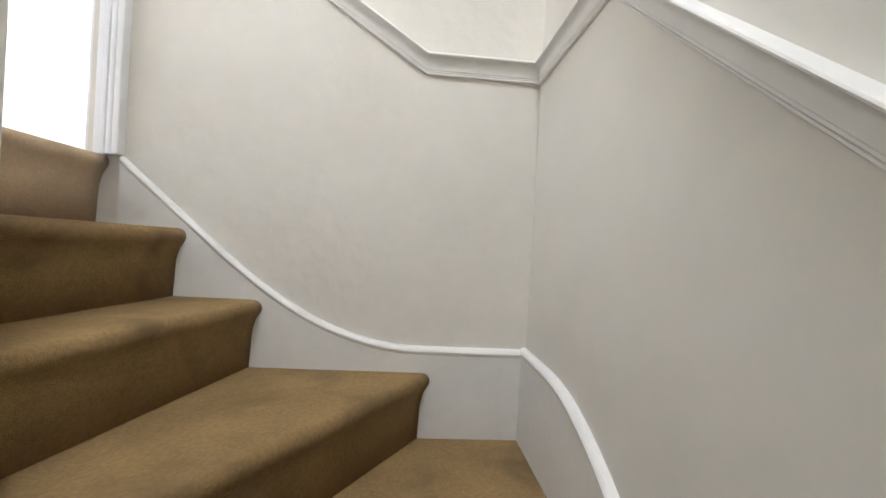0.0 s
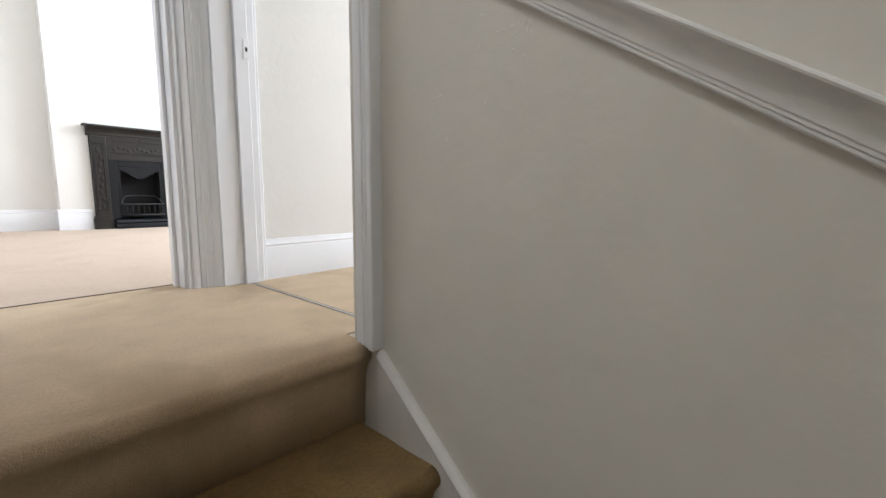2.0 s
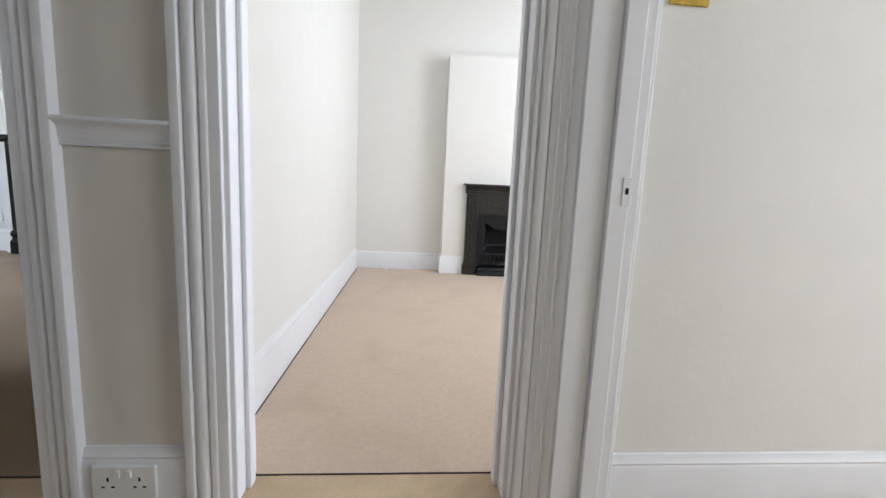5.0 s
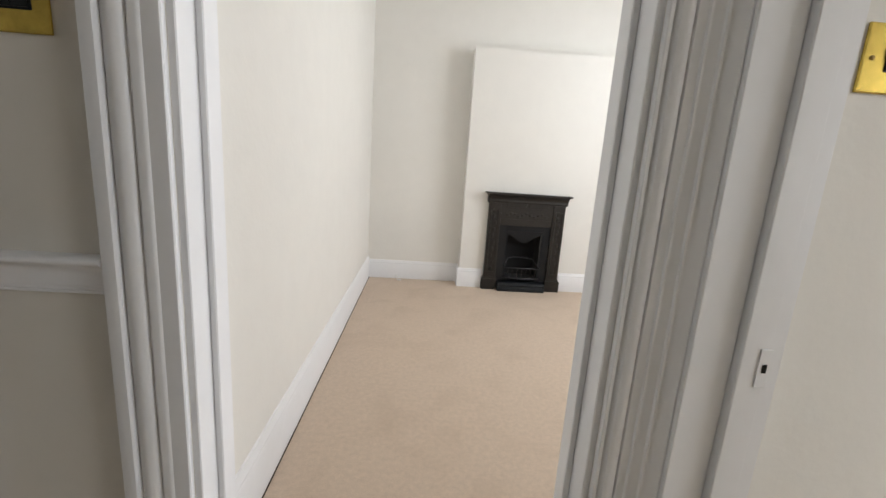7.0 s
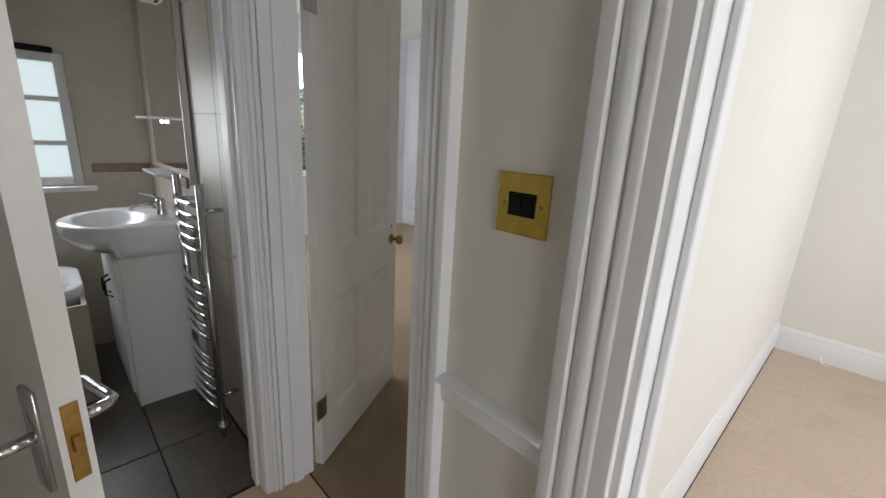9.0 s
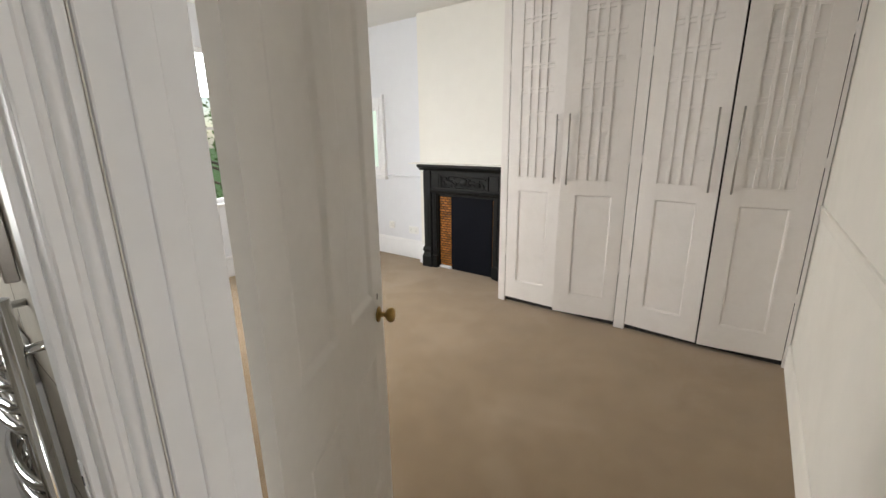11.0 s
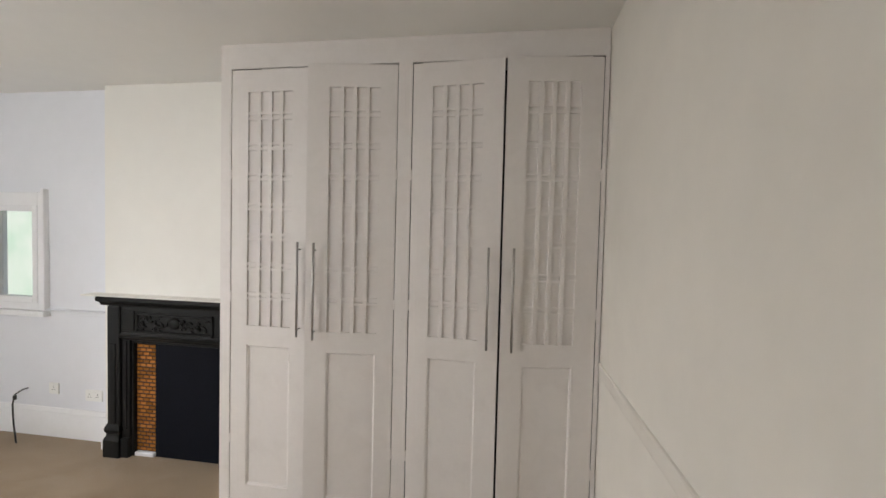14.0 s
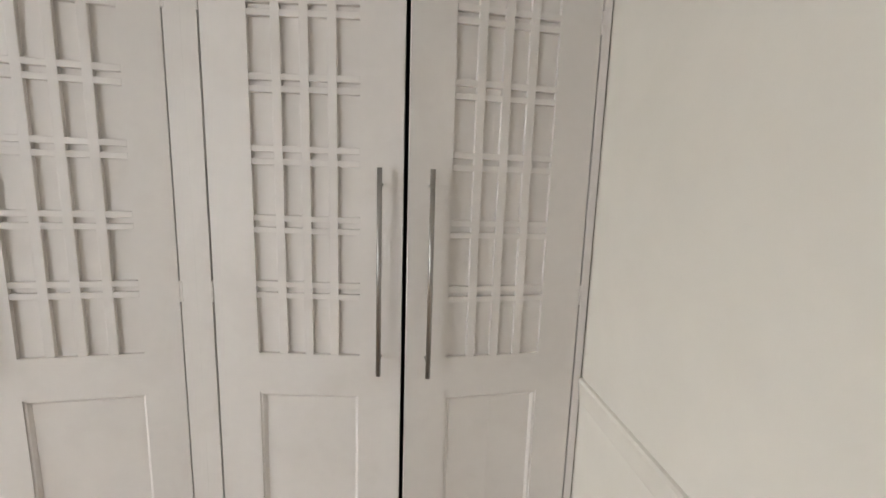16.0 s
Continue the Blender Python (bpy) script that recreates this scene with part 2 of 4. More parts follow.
def moulding(bm, profile, p0, p1, u, v):
    """A profile of (along u, along v) pairs, run from p0 to p1."""
    u, v = Vector(u), Vector(v)
    return loft(bm, [[Vector(p) + u * a + v * b for a, b in profile] for p in (p0, p1)])


def lathe(bm, profile, centre=(0, 0, 0), axis="z", seg=24, sx=1.0, sy=1.0):
    rings = []
    for r, h in profile:
        ring = []
        for i in range(seg):
            a = 2 * math.pi * i / seg
            c, s = max(r, 1e-4) * math.cos(a) * sx, max(r, 1e-4) * math.sin(a) * sy
            ring.append(Vector(centre) + Vector({"z": (c, s, h), "x": (h, c, s), "y": (c, h, s)}[axis]))
        rings.append(ring)
    return loft(bm, rings)


def tube(bm, points, r, seg=10):
    points = [Vector(p) for p in points]
    rings = []
    for i, p in enumerate(points):
        d = (points[min(i + 1, len(points) - 1)] - points[max(i - 1, 0)]).normalized()
        a = d.orthogonal().normalized() if abs(d.z) > 0.9 else d.cross(Vector((0, 0, 1))).normalized()
        b = d.cross(a).normalized()
        rings.append([p + (a * math.cos(2 * math.pi * k / seg) + b * math.sin(2 * math.pi * k / seg)) * r for k in range(seg)])
    return loft(bm, rings)


# ---------------------------------------------------------------- walls
OPEN_H = 2.06


def wall(name, boxes_, mat, label):
    return setting(name, boxes(*boxes_), mat, label, "wall")


# stair wall with the opening to the side room (x 0.03 .. 0.15)
wall("wall_stairs_east", [((0.03, -2.24, -3.0), (0.15, -0.85, CEILING)), ((0.03, -0.85, OPEN_H), (0.15, -0.055, CEILING)),
                          ((0.03, -0.85, -0.3), (0.15, -0.055, -0.004))], STAIRW, "cream painted stair wall with small dents and scuffs")
wall("wall_stairs_south", [((-1.98, -2.24, -3.0), (0.03, -2.12, CEILING))], CREAM, "cream painted wall along the lower stair flight")
# end wall of the landing with two door openings
setting("wall_landing_north", slab(bmesh.new(), [-2.10, -1.97, -1.20, -0.76, -0.055, 0.15], [-0.2, OPEN_H, CEILING], {(1, 0), (3, 0)}, -0.02, 0.11), CREAM, "cream landing wall between two white door frames", "wall")
wall("wall_landing_west", [((-2.10, -0.95, -0.2), (-1.98, -0.84, CEILING)), ((-2.10, -0.84, OPEN_H), (-1.98, -0.02, CEILING))], CREAM, "cream landing wall around the bathroom doorway")
wall("wall_landing_south", [((-2.10, -1.05, -3.0), (-0.75, -0.95, CEILING))], CREAM, "plain cream wall closing the landing")
wall("wall_stair_spine", [((-0.75, -1.25, -3.0), (-0.645, -0.89, CEILING))], CREAM, "narrow cream wall end beside the winding steps")
wall("wall_stairs_west", [((-2.08, -2.24, -3.0), (-1.98, -1.05, CEILING))], CREAM, "plain cream wall closing the stairwell")
wall("wall_stairs_north", [((-1.98, -1.25, -3.0), (-0.75, -1.05, CEILING))], CREAM, "plain cream wall beside the lower stair flight")
# small bedroom with the little iron fireplace
wall("wall_bedroom_west", [((-0.928, 0.11, -0.2), (-0.877, 3.22, CEILING))], IVORY, "smooth ivory bedroom wall")
wall("wall_bedroom_north", [((-0.928, 3.22, -0.2), (2.5, 3.34, CEILING))], IVORY, "smooth ivory bedroom wall behind the fireplace")
setting("chimney_breast", slab(bmesh.new(), [-0.016, 0.387, 0.717, 1.325], [0, 0.55, 2.08], {(1, 0)}, 3.058, 3.2195), IVORY, "shallow ivory chimney breast behind the iron fireplace", "chimney breast")
wall("wall_bedroom_south", [((0.15, -0.05, -0.2), (2.4, 0.07, CEILING))], IVORY, "ivory partition wall between two rooms")
wall("wall_bedroom_east", [((2.35, -0.05, -0.2), (2.47, 0.85, CEILING)), ((2.35, 2.25, -0.2), (2.47, 3.34, CEILING)),
                           ((2.35, 0.85, -0.2), (2.47, 2.25, 0.75)), ((2.35, 0.85, 2.5), (2.47, 2.25, CEILING))], IVORY, "ivory wall with a tall window opening")
# side room seen through the second opening
wall("wall_side_east", [((3.05, -3.2, -0.2), (3.17, -2.15, CEILING)), ((3.05, -0.75, -0.2), (3.17, 0.07, CEILING)),
                        ((3.05, -2.15, -0.2), (3.17, -0.75, 0.8)), ((3.05, -2.15, 2.2), (3.17, -0.75, CEILING)),
                        ((2.4, -0.05, -0.2), (3.05, 0.07, CEILING))], IVORY, "ivory wall with a window opening")
wall("wall_side_south", [((0.15, -3.3, -0.2), (3.17, -3.2, CEILING)), ((0.03, -3.3, -0.2), (0.15, -2.24, CEILING))], IVORY, "plain ivory wall closing the side room")
# large bedroom with wardrobes
wall("wall_main_east", [((-0.98, 0.11, -0.2), (-0.932, 3.60, CEILING))], CREAM, "cream bedroom wall with a painted-over dado rail")
wall("wall_main_north", [((-5.87, 3.57, -0.2), (-5.62, 3.70, CEILING)), ((-5.62, 3.57, -0.2), (-5.43, 3.60, CEILING)), ((-5.04, 3.57, -0.2), (-0.98, 3.70, CEILING)),
                         ((-5.43, 3.57, -0.2), (-5.04, 3.70, 1.05)), ((-5.43, 3.57, 1.79), (-5.04, 3.70, CEILING))], PALE, "white bedroom wall with a small window")
setting("chimney_breast_main", boxes(((-4.36, 3.48, 0), (-3.02, 3.57, CEILING)), bevel=0.004), IVORY, "pale cream chimney breast above the black fireplace", "chimney breast")
wall("wall_main_west", [((-5.87, -1.0, -0.2), (-5.75, 0.80, CEILING)), ((-5.87, 2.30, -0.2), (-5.75, 3.57, CEILING)),
                        ((-5.87, 0.80, -0.2), (-5.75, 2.30, 0.8)), ((-5.87, 0.80, 2.3), (-5.75, 2.30, CEILING))], PALE, "white bedroom wall with a large sash window")
wall("wall_main_south", [((-5.75, -0.02, -0.2), (-5.40, 0.11, CEILING)), ((-4.10, -0.02, -0.2), (-2.10, 0.11, CEILING)), ((-5.40, -0.02, -0.2), (-4.10, 0.11, 0.8)), ((-5.40, -0.02, 2.3), (-4.10, 0.11, CEILING))], PALE, "white bedroom wall beside the door, with an added unseen window")
# bathroom
wall("wall_bath_west", [((-3.87, -2.2, -0.2), (-3.75, -1.00, CEILING)), ((-3.87, -0.36, -0.2), (-3.75, -0.02, CEILING)),
                        ((-3.87, -1.00, -0.2), (-3.75, -0.36, 1.0)), ((-3.87, -1.00, 1.70), (-3.75, -0.36, CEILING))], WALLT, "stone-coloured tiled bathroom wall with a small window")
wall("wall_bath_south", [((-3.87, -2.3, -0.2), (-2.10, -2.2, CEILING)), ((-2.10, -2.2, -0.2), (-2.08, -1.05, CEILING))], WALLT, "plain tiled bathroom wall")
wall("wall_bath_north", [((-3.75, -0.03, 0.0), (-2.10, -0.021, CEILING))], WALLT, "stone-coloured tiled bathroom wall behind the basin")

# the opening over the stairs is added, to let the stair fill lamp through
setting("ceiling", boxes(((-5.9, -1.35, CEILING), (3.2, 3.75, CEILING + 0.15)), ((-5.9, -3.3, CEILING), (-1.97, -1.35, CEILING + 0.15)), ((-1.05, -3.3, CEILING), (3.2, -1.35, CEILING + 0.15)), ((-1.97, -3.3, CEILING), (-1.05, -2.05, CEILING + 0.15))), CEIL, "plain white painted ceiling", "ceiling")
setting("floor", boxes(((-0.95, 0.089, -0.14), (2.4, 3.7, 0.0))), CARPET, "pale beige cut-pile bedroom carpet", "carpet")
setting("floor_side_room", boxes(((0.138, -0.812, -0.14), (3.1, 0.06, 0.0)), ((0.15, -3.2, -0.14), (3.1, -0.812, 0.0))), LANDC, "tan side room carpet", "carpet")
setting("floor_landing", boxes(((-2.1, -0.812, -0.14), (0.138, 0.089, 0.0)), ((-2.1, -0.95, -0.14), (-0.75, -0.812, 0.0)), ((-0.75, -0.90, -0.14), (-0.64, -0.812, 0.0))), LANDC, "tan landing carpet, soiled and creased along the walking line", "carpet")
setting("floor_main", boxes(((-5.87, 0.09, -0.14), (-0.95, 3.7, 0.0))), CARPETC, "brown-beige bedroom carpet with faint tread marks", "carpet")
setting("floor_stairwell", boxes(((-2.7, -2.3, -3.05), (0.1, -0.9, -2.9))), STAIRC_SHADED, "brown carpet at the foot of the stairs", "floor")
setting("floor_bath", boxes(((-3.8, -2.2, -0.13), (-2.04, -0.02, 0.001))), GROUT, "dark grouted bathroom floor", "floor")
setting("ground", boxes(((-400, -400, -6.2), (400, 400, -6.0))), GRASS, "green lawn outside", "ground")

# carpet joint bars in the doorways
for i, (lo, hi) in enumerate((((-0.76, 0.085, 0.0), (-0.055, 0.092, 0.002)), ((-1.97, 0.085, 0.0), (-1.20, 0.092, 0.002)), ((0.142, -0.84, 0.0), (0.1455, -0.09, 0.002)))):
    setting("threshold_%d" % (i + 1), boxes((lo, hi), bevel=0.001), GROUT, "thin dark joint between two carpets in a doorway", "threshold")
setting("threshold_4", boxes(((0.131, -0.84, 0.0), (0.1415, -0.09, 0.003)), bevel=0.001), STEEL, "thin grey metal carpet bar in a doorway", "threshold")

# ---------------------------------------------------------------- stairs
RISE = 0.191


def carpet_step(name, z, n0, n1, b0, b1, stairs, mat=STAIRC_SHADED):
    """One carpeted step: nosing from n0 to n1, back edge from b0 to b1."""
    bm = bmesh.new()
    rings = []
    segs = 16
    for i in range(segs + 1):
        f = i / segs
        n, b = Vector((*n0, 0)).lerp(Vector((*n1, 0)), f), Vector((*b0, 0)).lerp(Vector((*b1, 0)), f)
        d = (b - n).normalized()
        w = 0.0 if mat == LANDC else 0.004 * noise.noise(Vector((n.x * 5, n.y * 5, z * 3)))
        r = 0.024
        ring = [n + d * 0.028 + Vector((0, 0, z - RISE - 0.01)), n + d * 0.024 + Vector((0, 0, z - 0.09)), n + d * 0.016 + Vector((0, 0, z - 0.055))]
        for k in range(7):
            a = math.pi * (1.25 - 0.75 * k / 6)
            ring.append(n + d * (r + r * math.cos(a)) + Vector((0, 0, z - r + w + r * math.sin(a))))
        ring += [n + d * 0.10 + Vector((0, 0, z + w)), n.lerp(b, 0.6) + Vector((0, 0, z - w)), b + d * 0.055 + Vector((0, 0, z)), b + d * 0.06 + Vector((0, 0, z - 0.0005)), b + d * 0.06 + Vector((0, 0, z - RISE - 0.01))]
        rings.append(ring)
    loft(bm, rings)
    step = part(name, bm, mat, stairs, smooth=True)
    for p in step.data.polygons:
        if abs(p.normal.z) > 0.995:
            p.use_smooth = False
    return step


stairs = tagged(new("stairs"), "winding stair flight in worn brown-beige carpet, coloured darker for shade, rising to the landing", "stairs", kind="structure")
XI, XW = -0.645, 0.012
nosings = [((XW, -0.910), (XI, -0.875)), ((XW, -1.135), (XI, -1.05)), ((XW, -1.350), (XI, -1.20)), ((XW, -1.835), (XI, -1.405)), ((-0.72, -2.105), (-0.70, -1.29))]
backs = [((XW, -0.86), (XI, -0.86))] + [((a[0], a[1] + 0.045), (b[0], b[1] + 0.045)) for a, b in nosings[:3]]
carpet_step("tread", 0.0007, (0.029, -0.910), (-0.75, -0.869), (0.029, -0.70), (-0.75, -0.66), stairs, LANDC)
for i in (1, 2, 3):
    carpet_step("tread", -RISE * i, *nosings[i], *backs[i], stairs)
# corner winder: a kite-shaped tread
bm = bmesh.new()
kite = [(-0.72, -2.105), (XW, -2.105), (XW, -1.79), (XI, -1.36), (-0.70, -1.29)]
z0 = -RISE * 4
loft(bm, [[Vector((x, y, z)) for x, y in kite] for z in (z0 - RISE, z0)])
bmesh.ops.bevel(bm, geom=[e for e in bm.edges if all(v.co.z > z0 - 0.01 for v in e.verts) and all(v.co.x < -0.69 for v in e.verts)], offset=0.025, segments=4, affect="EDGES")
part("tread", bm, STAIRC_SHADED, stairs)
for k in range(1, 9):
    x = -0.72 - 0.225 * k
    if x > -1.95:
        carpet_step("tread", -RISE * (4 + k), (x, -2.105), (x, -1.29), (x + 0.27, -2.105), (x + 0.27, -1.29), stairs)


# skirting boards of the stairs, with a curved top
def string_top_east(y):
    if y > -1.25:
        return -0.262 + 0.866 * (y + 1.25)
    return -0.498 + 0.787 * max(0.0, y + 1.8) ** 2


def string_top_south(x):
    if x < -0.7:
        return -0.492 - 0.83 * 0.25 + 0.83 * (x + 0.7)
    return -0.492 - 0.83 * min(0.0, x + 0.2) ** 2


def string_board(name, along, fixed, top, s0, s1, out, low):
    bm = bmesh.new()
    rings = []
    for i in range(41):
        s = s0 + (s1 - s0) * i / 40
        z = top(s)
        pr = [(0.0, low(s)), (0.018, low(s)), (0.018, z - 0.022), (0.020, z - 0.018), (0.021, z - 0.012), (0.018, z - 0.007), (0.014, z - 0.003), (0.009, z), (0.0, z)]
        rings.append([Vector((fixed + out * a, s, h)) if along == "y" else Vector((s, fixed + out * a, h)) for a, h in pr])
    loft(bm, rings)
    return setting(name, bm, RAIL, "white painted stair skirting with a curved moulded top", "skirting", smooth=False)


string_board("baseboard_stairs_east", "y", 0.03, string_top_east, -2.12, -0.949, -1, lambda y: -0.30 - 0.9 * max(0, -0.88 - y) if y > -1.5 else -0.86)
string_board("baseboard_stairs_south", "x", -2.12, string_top_south, -1.98, 0.03, 1, lambda x: string_top_south(x) - 0.45)

# ---------------------------------------------------------------- dado rails, skirtings and door frames
DADO = [(0.0, 0.0), (0.007, 0.0), (0.009, 0.002), (0.009, 0.005), (0.0075, 0.0065), (0.0095, 0.008), (0.0095, 0.012), (0.011, 0.014), (0.0125, 0.033), (0.014, 0.038), (0.017, 0.043), (0.0215, 0.047),
        (0.026, 0.049), (0.0285, 0.051), (0.0295, 0.054), (0.028, 0.0575), (0.024, 0.060), (0.016, 0.0615), (0.0, 0.062)]


def dado(name, p0, p1, out, mat=GLOSS, k=1.0, label="white moulded dado rail"):
    bm = bmesh.new()
    moulding(bm, [(a * k, b * k) for a, b in DADO], p0, p1, out, (0, 0, 1))
    return setting(name, bm, mat, label, "dado rail", "angle")


dado("trim_dado_1", (0.03, -2.12, 0.298), (0.03, -1.777, 0.298), (-1, 0, 0), RAIL)
dado("trim_dado_2", (0.03, -1.777, 0.298), (0.03, -0.949, 0.298 + 0.64 * 0.828), (-1, 0, 0), RAIL)
dado("trim_dado_3", (0.03, -2.12, 0.298), (-0.42, -2.12, 0.298), (0, 1, 0), RAIL)
dado("trim_dado_4", (-0.42, -2.12, 0.298), (-1.97, -2.12, 0.298 - 0.87 * 1.55), (0, 1, 0), RAIL)
dado("trim_dado_5", (-1.105, -0.02, 0.875), (-0.862, -0.02, 0.875), (0, -1, 0))
dado("trim_dado_6", (-5.75, 3.57, 0.955), (-4.36, 3.57, 0.955), (0, -1, 0), PALE, 0.8)
dado("trim_dado_7", (-5.75, 2.4, 0.955), (-5.75, 3.57, 0.955), (1, 0, 0), PALE, 0.8)
bm = bmesh.new()
moulding(bm, [(0, 0), (0.002, 0.002), (0.0045, 0.008), (0.006, 0.030), (0.0075, 0.050), (0.0105, 0.060), (0.0115, 0.066), (0.008, 0.072), (0, 0.074)], (-0.98, 0.2, 0.966), (-0.98, 2.972, 0.966), (-1, 0, 0), (0, 0, 1))
setting("trim_dado_8", bm, CREAM, "low flat dado rail painted over in wall cream", "dado rail", "angle")

SKIRT = [(0.0, 0.0), (0.018, 0.0), (0.018, 0.135), (0.014, 0.143), (0.016, 0.150), (0.010, 0.160), (0.006, 0.172), (0.0, 0.174)]


def skirting(name, p0, p1, out, k=1.0):
    bm = bmesh.new()
    moulding(bm, [(a, b * k) for a, b in SKIRT], p0, p1, out, (0, 0, 1))
    return setting(name, bm, GLOSS, "white gloss skirting board", "skirting", "angle")


for i, (p0, p1, out, k) in enumerate((
        ((-0.877, 0.11, 0), (-0.877, 3.22, 0), (1, 0, 0), 1.15), ((-0.859, 3.22, 0), (-0.016, 3.22, 0), (0, -1, 0), 1.0),
        ((-0.034, 3.058, 0), (0.19, 3.058, 0), (0, -1, 0), 1.0), ((0.915, 3.058, 0), (1.343, 3.058, 0), (0, -1, 0), 1.0),
        ((-0.016, 3.22, 0), (-0.016, 3.058, 0), (-1, 0, 0), 1.0), ((1.325, 3.058, 0), (1.325, 3.22, 0), (1, 0, 0), 1.0), ((1.343, 3.22, 0), (2.35, 3.22, 0), (0, -1, 0), 1.0),
        ((0.20, -0.05, 0), (3.05, -0.05, 0), (0, -1, 0), 0.9), 
        ((-5.75, 3.57, 0), (-4.36, 3.57, 0), (0, -1, 0), 1.3), ((-5.75, 0.11, 0), (-5.75, 3.57, 0), (1, 0, 0), 1.3),
        ((-4.36, 3.57, 0), (-4.36, 3.48, 0), (-1, 0, 0), 1.3), ((-4.378, 3.48, 0), (-4.272, 3.48, 0), (0, -1, 0), 1.3),
        ((-1.10, -0.02, 0), (-0.865, -0.02, 0), (0, -1, 0), 0.95), ((-5.75, 0.11, 0), (-2.1, 0.11, 0), (0, 1, 0), 1.2))):
    skirting("baseboard_%d" % (i + 1), p0, p1, out, k)
bm = bmesh.new()
moulding(bm, [(0.0, 0.0), (0.011, 0.0), (0.011, 0.150), (0.009, 0.160), (0.004, 0.166), (0.0, 0.167)], (-0.98, 0.11, 0), (-0.98, 2.972, 0), (-1, 0, 0), (0, 0, 1))
setting("baseboard_main_east", bm, CREAM, "plain skirting board painted in wall cream", "skirting", "angle")

ARCH = [(0.0, 0.0), (0.0, 0.009), (0.002, 0.0115), (0.008, 0.0125), (0.026, 0.013), (0.028, 0.0155), (0.031, 0.017), (0.041, 0.017), (0.044, 0.0145), (0.0455, 0.012),
        (0.047, 0.0135), (0.050, 0.018), (0.055, 0.0215), (0.061, 0.023), (0.067, 0.0225), (0.072, 0.020), (0.075, 0.0165), (0.0765, 0.0155),
        (0.077, 0.025), (0.079, 0.028), (0.082, 0.0285), (0.096, 0.0285), (0.099, 0.027), (0.100, 0.024), (0.100, 0.0)]
# the wider casing that meets the next doorway in the corner
CORNER = [(0.0, 0.0), (0.0, 0.010), (0.002, 0.012), (0.007, 0.012), (0.009, 0.007), (0.011, 0.009), (0.015, 0.0165), (0.021, 0.020), (0.028, 0.021), (0.033, 0.0195), (0.0345, 0.016),
          (0.036, 0.022), (0.048, 0.0255), (0.050, 0.0295), (0.053, 0.0300), (0.055, 0.0265), (0.068, 0.0325), (0.070, 0.037), (0.073, 0.0375), (0.075, 0.034), (0.090, 0.045), (0.0935, 0.0485), (0.097, 0.0485), (0.097, 0.0)]


def architrave(name, x, y, u, out, width=0.1, z0=0.0, z1=OPEN_H + 0.08, depth=1.0, profile=ARCH):
    bm = bmesh.new()
    k = width / 0.1
    moulding(bm, [(a * k, b * depth) for a, b in profile], (x, y, z0), (x, y, z1), u, out)
    return setting(name, bm, GLOSS, "white gloss moulded architrave beside a doorway", "architrave", "angle")


architrave("trim_architrave_1", -0.76, -0.02, (-1, 0, 0), (0, -1, 0), 0.10)
architrave("trim_architrave_2", -0.055, -0.02, (1, 0, 0), (0, -1, 0), 0.1, profile=CORNER)
architrave("trim_architrave_3", -1.20, -0.02, (1, 0, 0), (0, -1, 0), 0.10)
architrave("trim_architrave_4", 0.03, -0.870, (0, -1, 0), (-1, 0, 0), 0.078)
architrave("trim_architrave_5", -1.98, -0.085, (0, 1, 0), (1, 0, 0), 0.06)
architrave("trim_architrave_6", -1.98, -0.84, (0, -1, 0), (1, 0, 0), 0.09)
architrave("trim_architrave_7", -1.20, 0.11, (1, 0, 0), (0, 1, 0), 0.1)


def head(name, p0, p1, up, out):
    bm = bmesh.new()
    moulding(bm, ARCH, p0, p1, up, out)
    return setting(name, bm, GLOSS, "white gloss architrave over a doorway", "architrave", "angle")


head("trim_head_1", (-0.86, -0.02, OPEN_H), (0.03, -0.02, OPEN_H), (0, 0, 1), (0, -1, 0))
head("trim_head_2", (-1.94, -0.02, OPEN_H), (-1.10, -0.02, OPEN_H), (0, 0, 1), (0, -1, 0))
head("trim_head_3", (0.03, -0.93, OPEN_H), (0.03, -0.03, OPEN_H), (0, 0, 1), (-1, 0, 0))
head("trim_head_4", (-1.98, -0.93, OPEN_H), (-1.98, -0.03, OPEN_H), (0, 0, 1), (1, 0, 0))


def jamb(name, los_his, label="white gloss door lining with a stop bead"):
    return setting(name, boxes(*los_his, bevel=0.002), GLOSS, label, "door frame")


# linings stand 6 mm proud of the wall ends
jamb("door_1_frame", [((-0.766, -0.018, 0), (-0.748, 0.108, OPEN_H)), ((-0.748, 0.035, 0), (-0.736, 0.07, OPEN_H)),
                      ((-0.067, -0.018, 0), (-0.050, 0.108, OPEN_H)), ((-0.079, 0.035, 0), (-0.067, 0.07, OPEN_H)), ((-0.748, -0.018, OPEN_H - 0.012), (-0.067, 0.108, OPEN_H + 0.004))])
jamb("door_2_frame", [((-1.212, -0.018, 0), (-1.195, 0.108, OPEN_H)), ((-1.224, 0.02, 0), (-1.212, 0.06, OPEN_H)),
                      ((-1.985, -0.018, 0), (-1.958, 0.108, OPEN_H)), ((-1.958, 0.02, 0), (-1.946, 0.06, OPEN_H)), ((-1.958, -0.018, OPEN_H - 0.012), (-1.212, 0.108, OPEN_H + 0.004))])
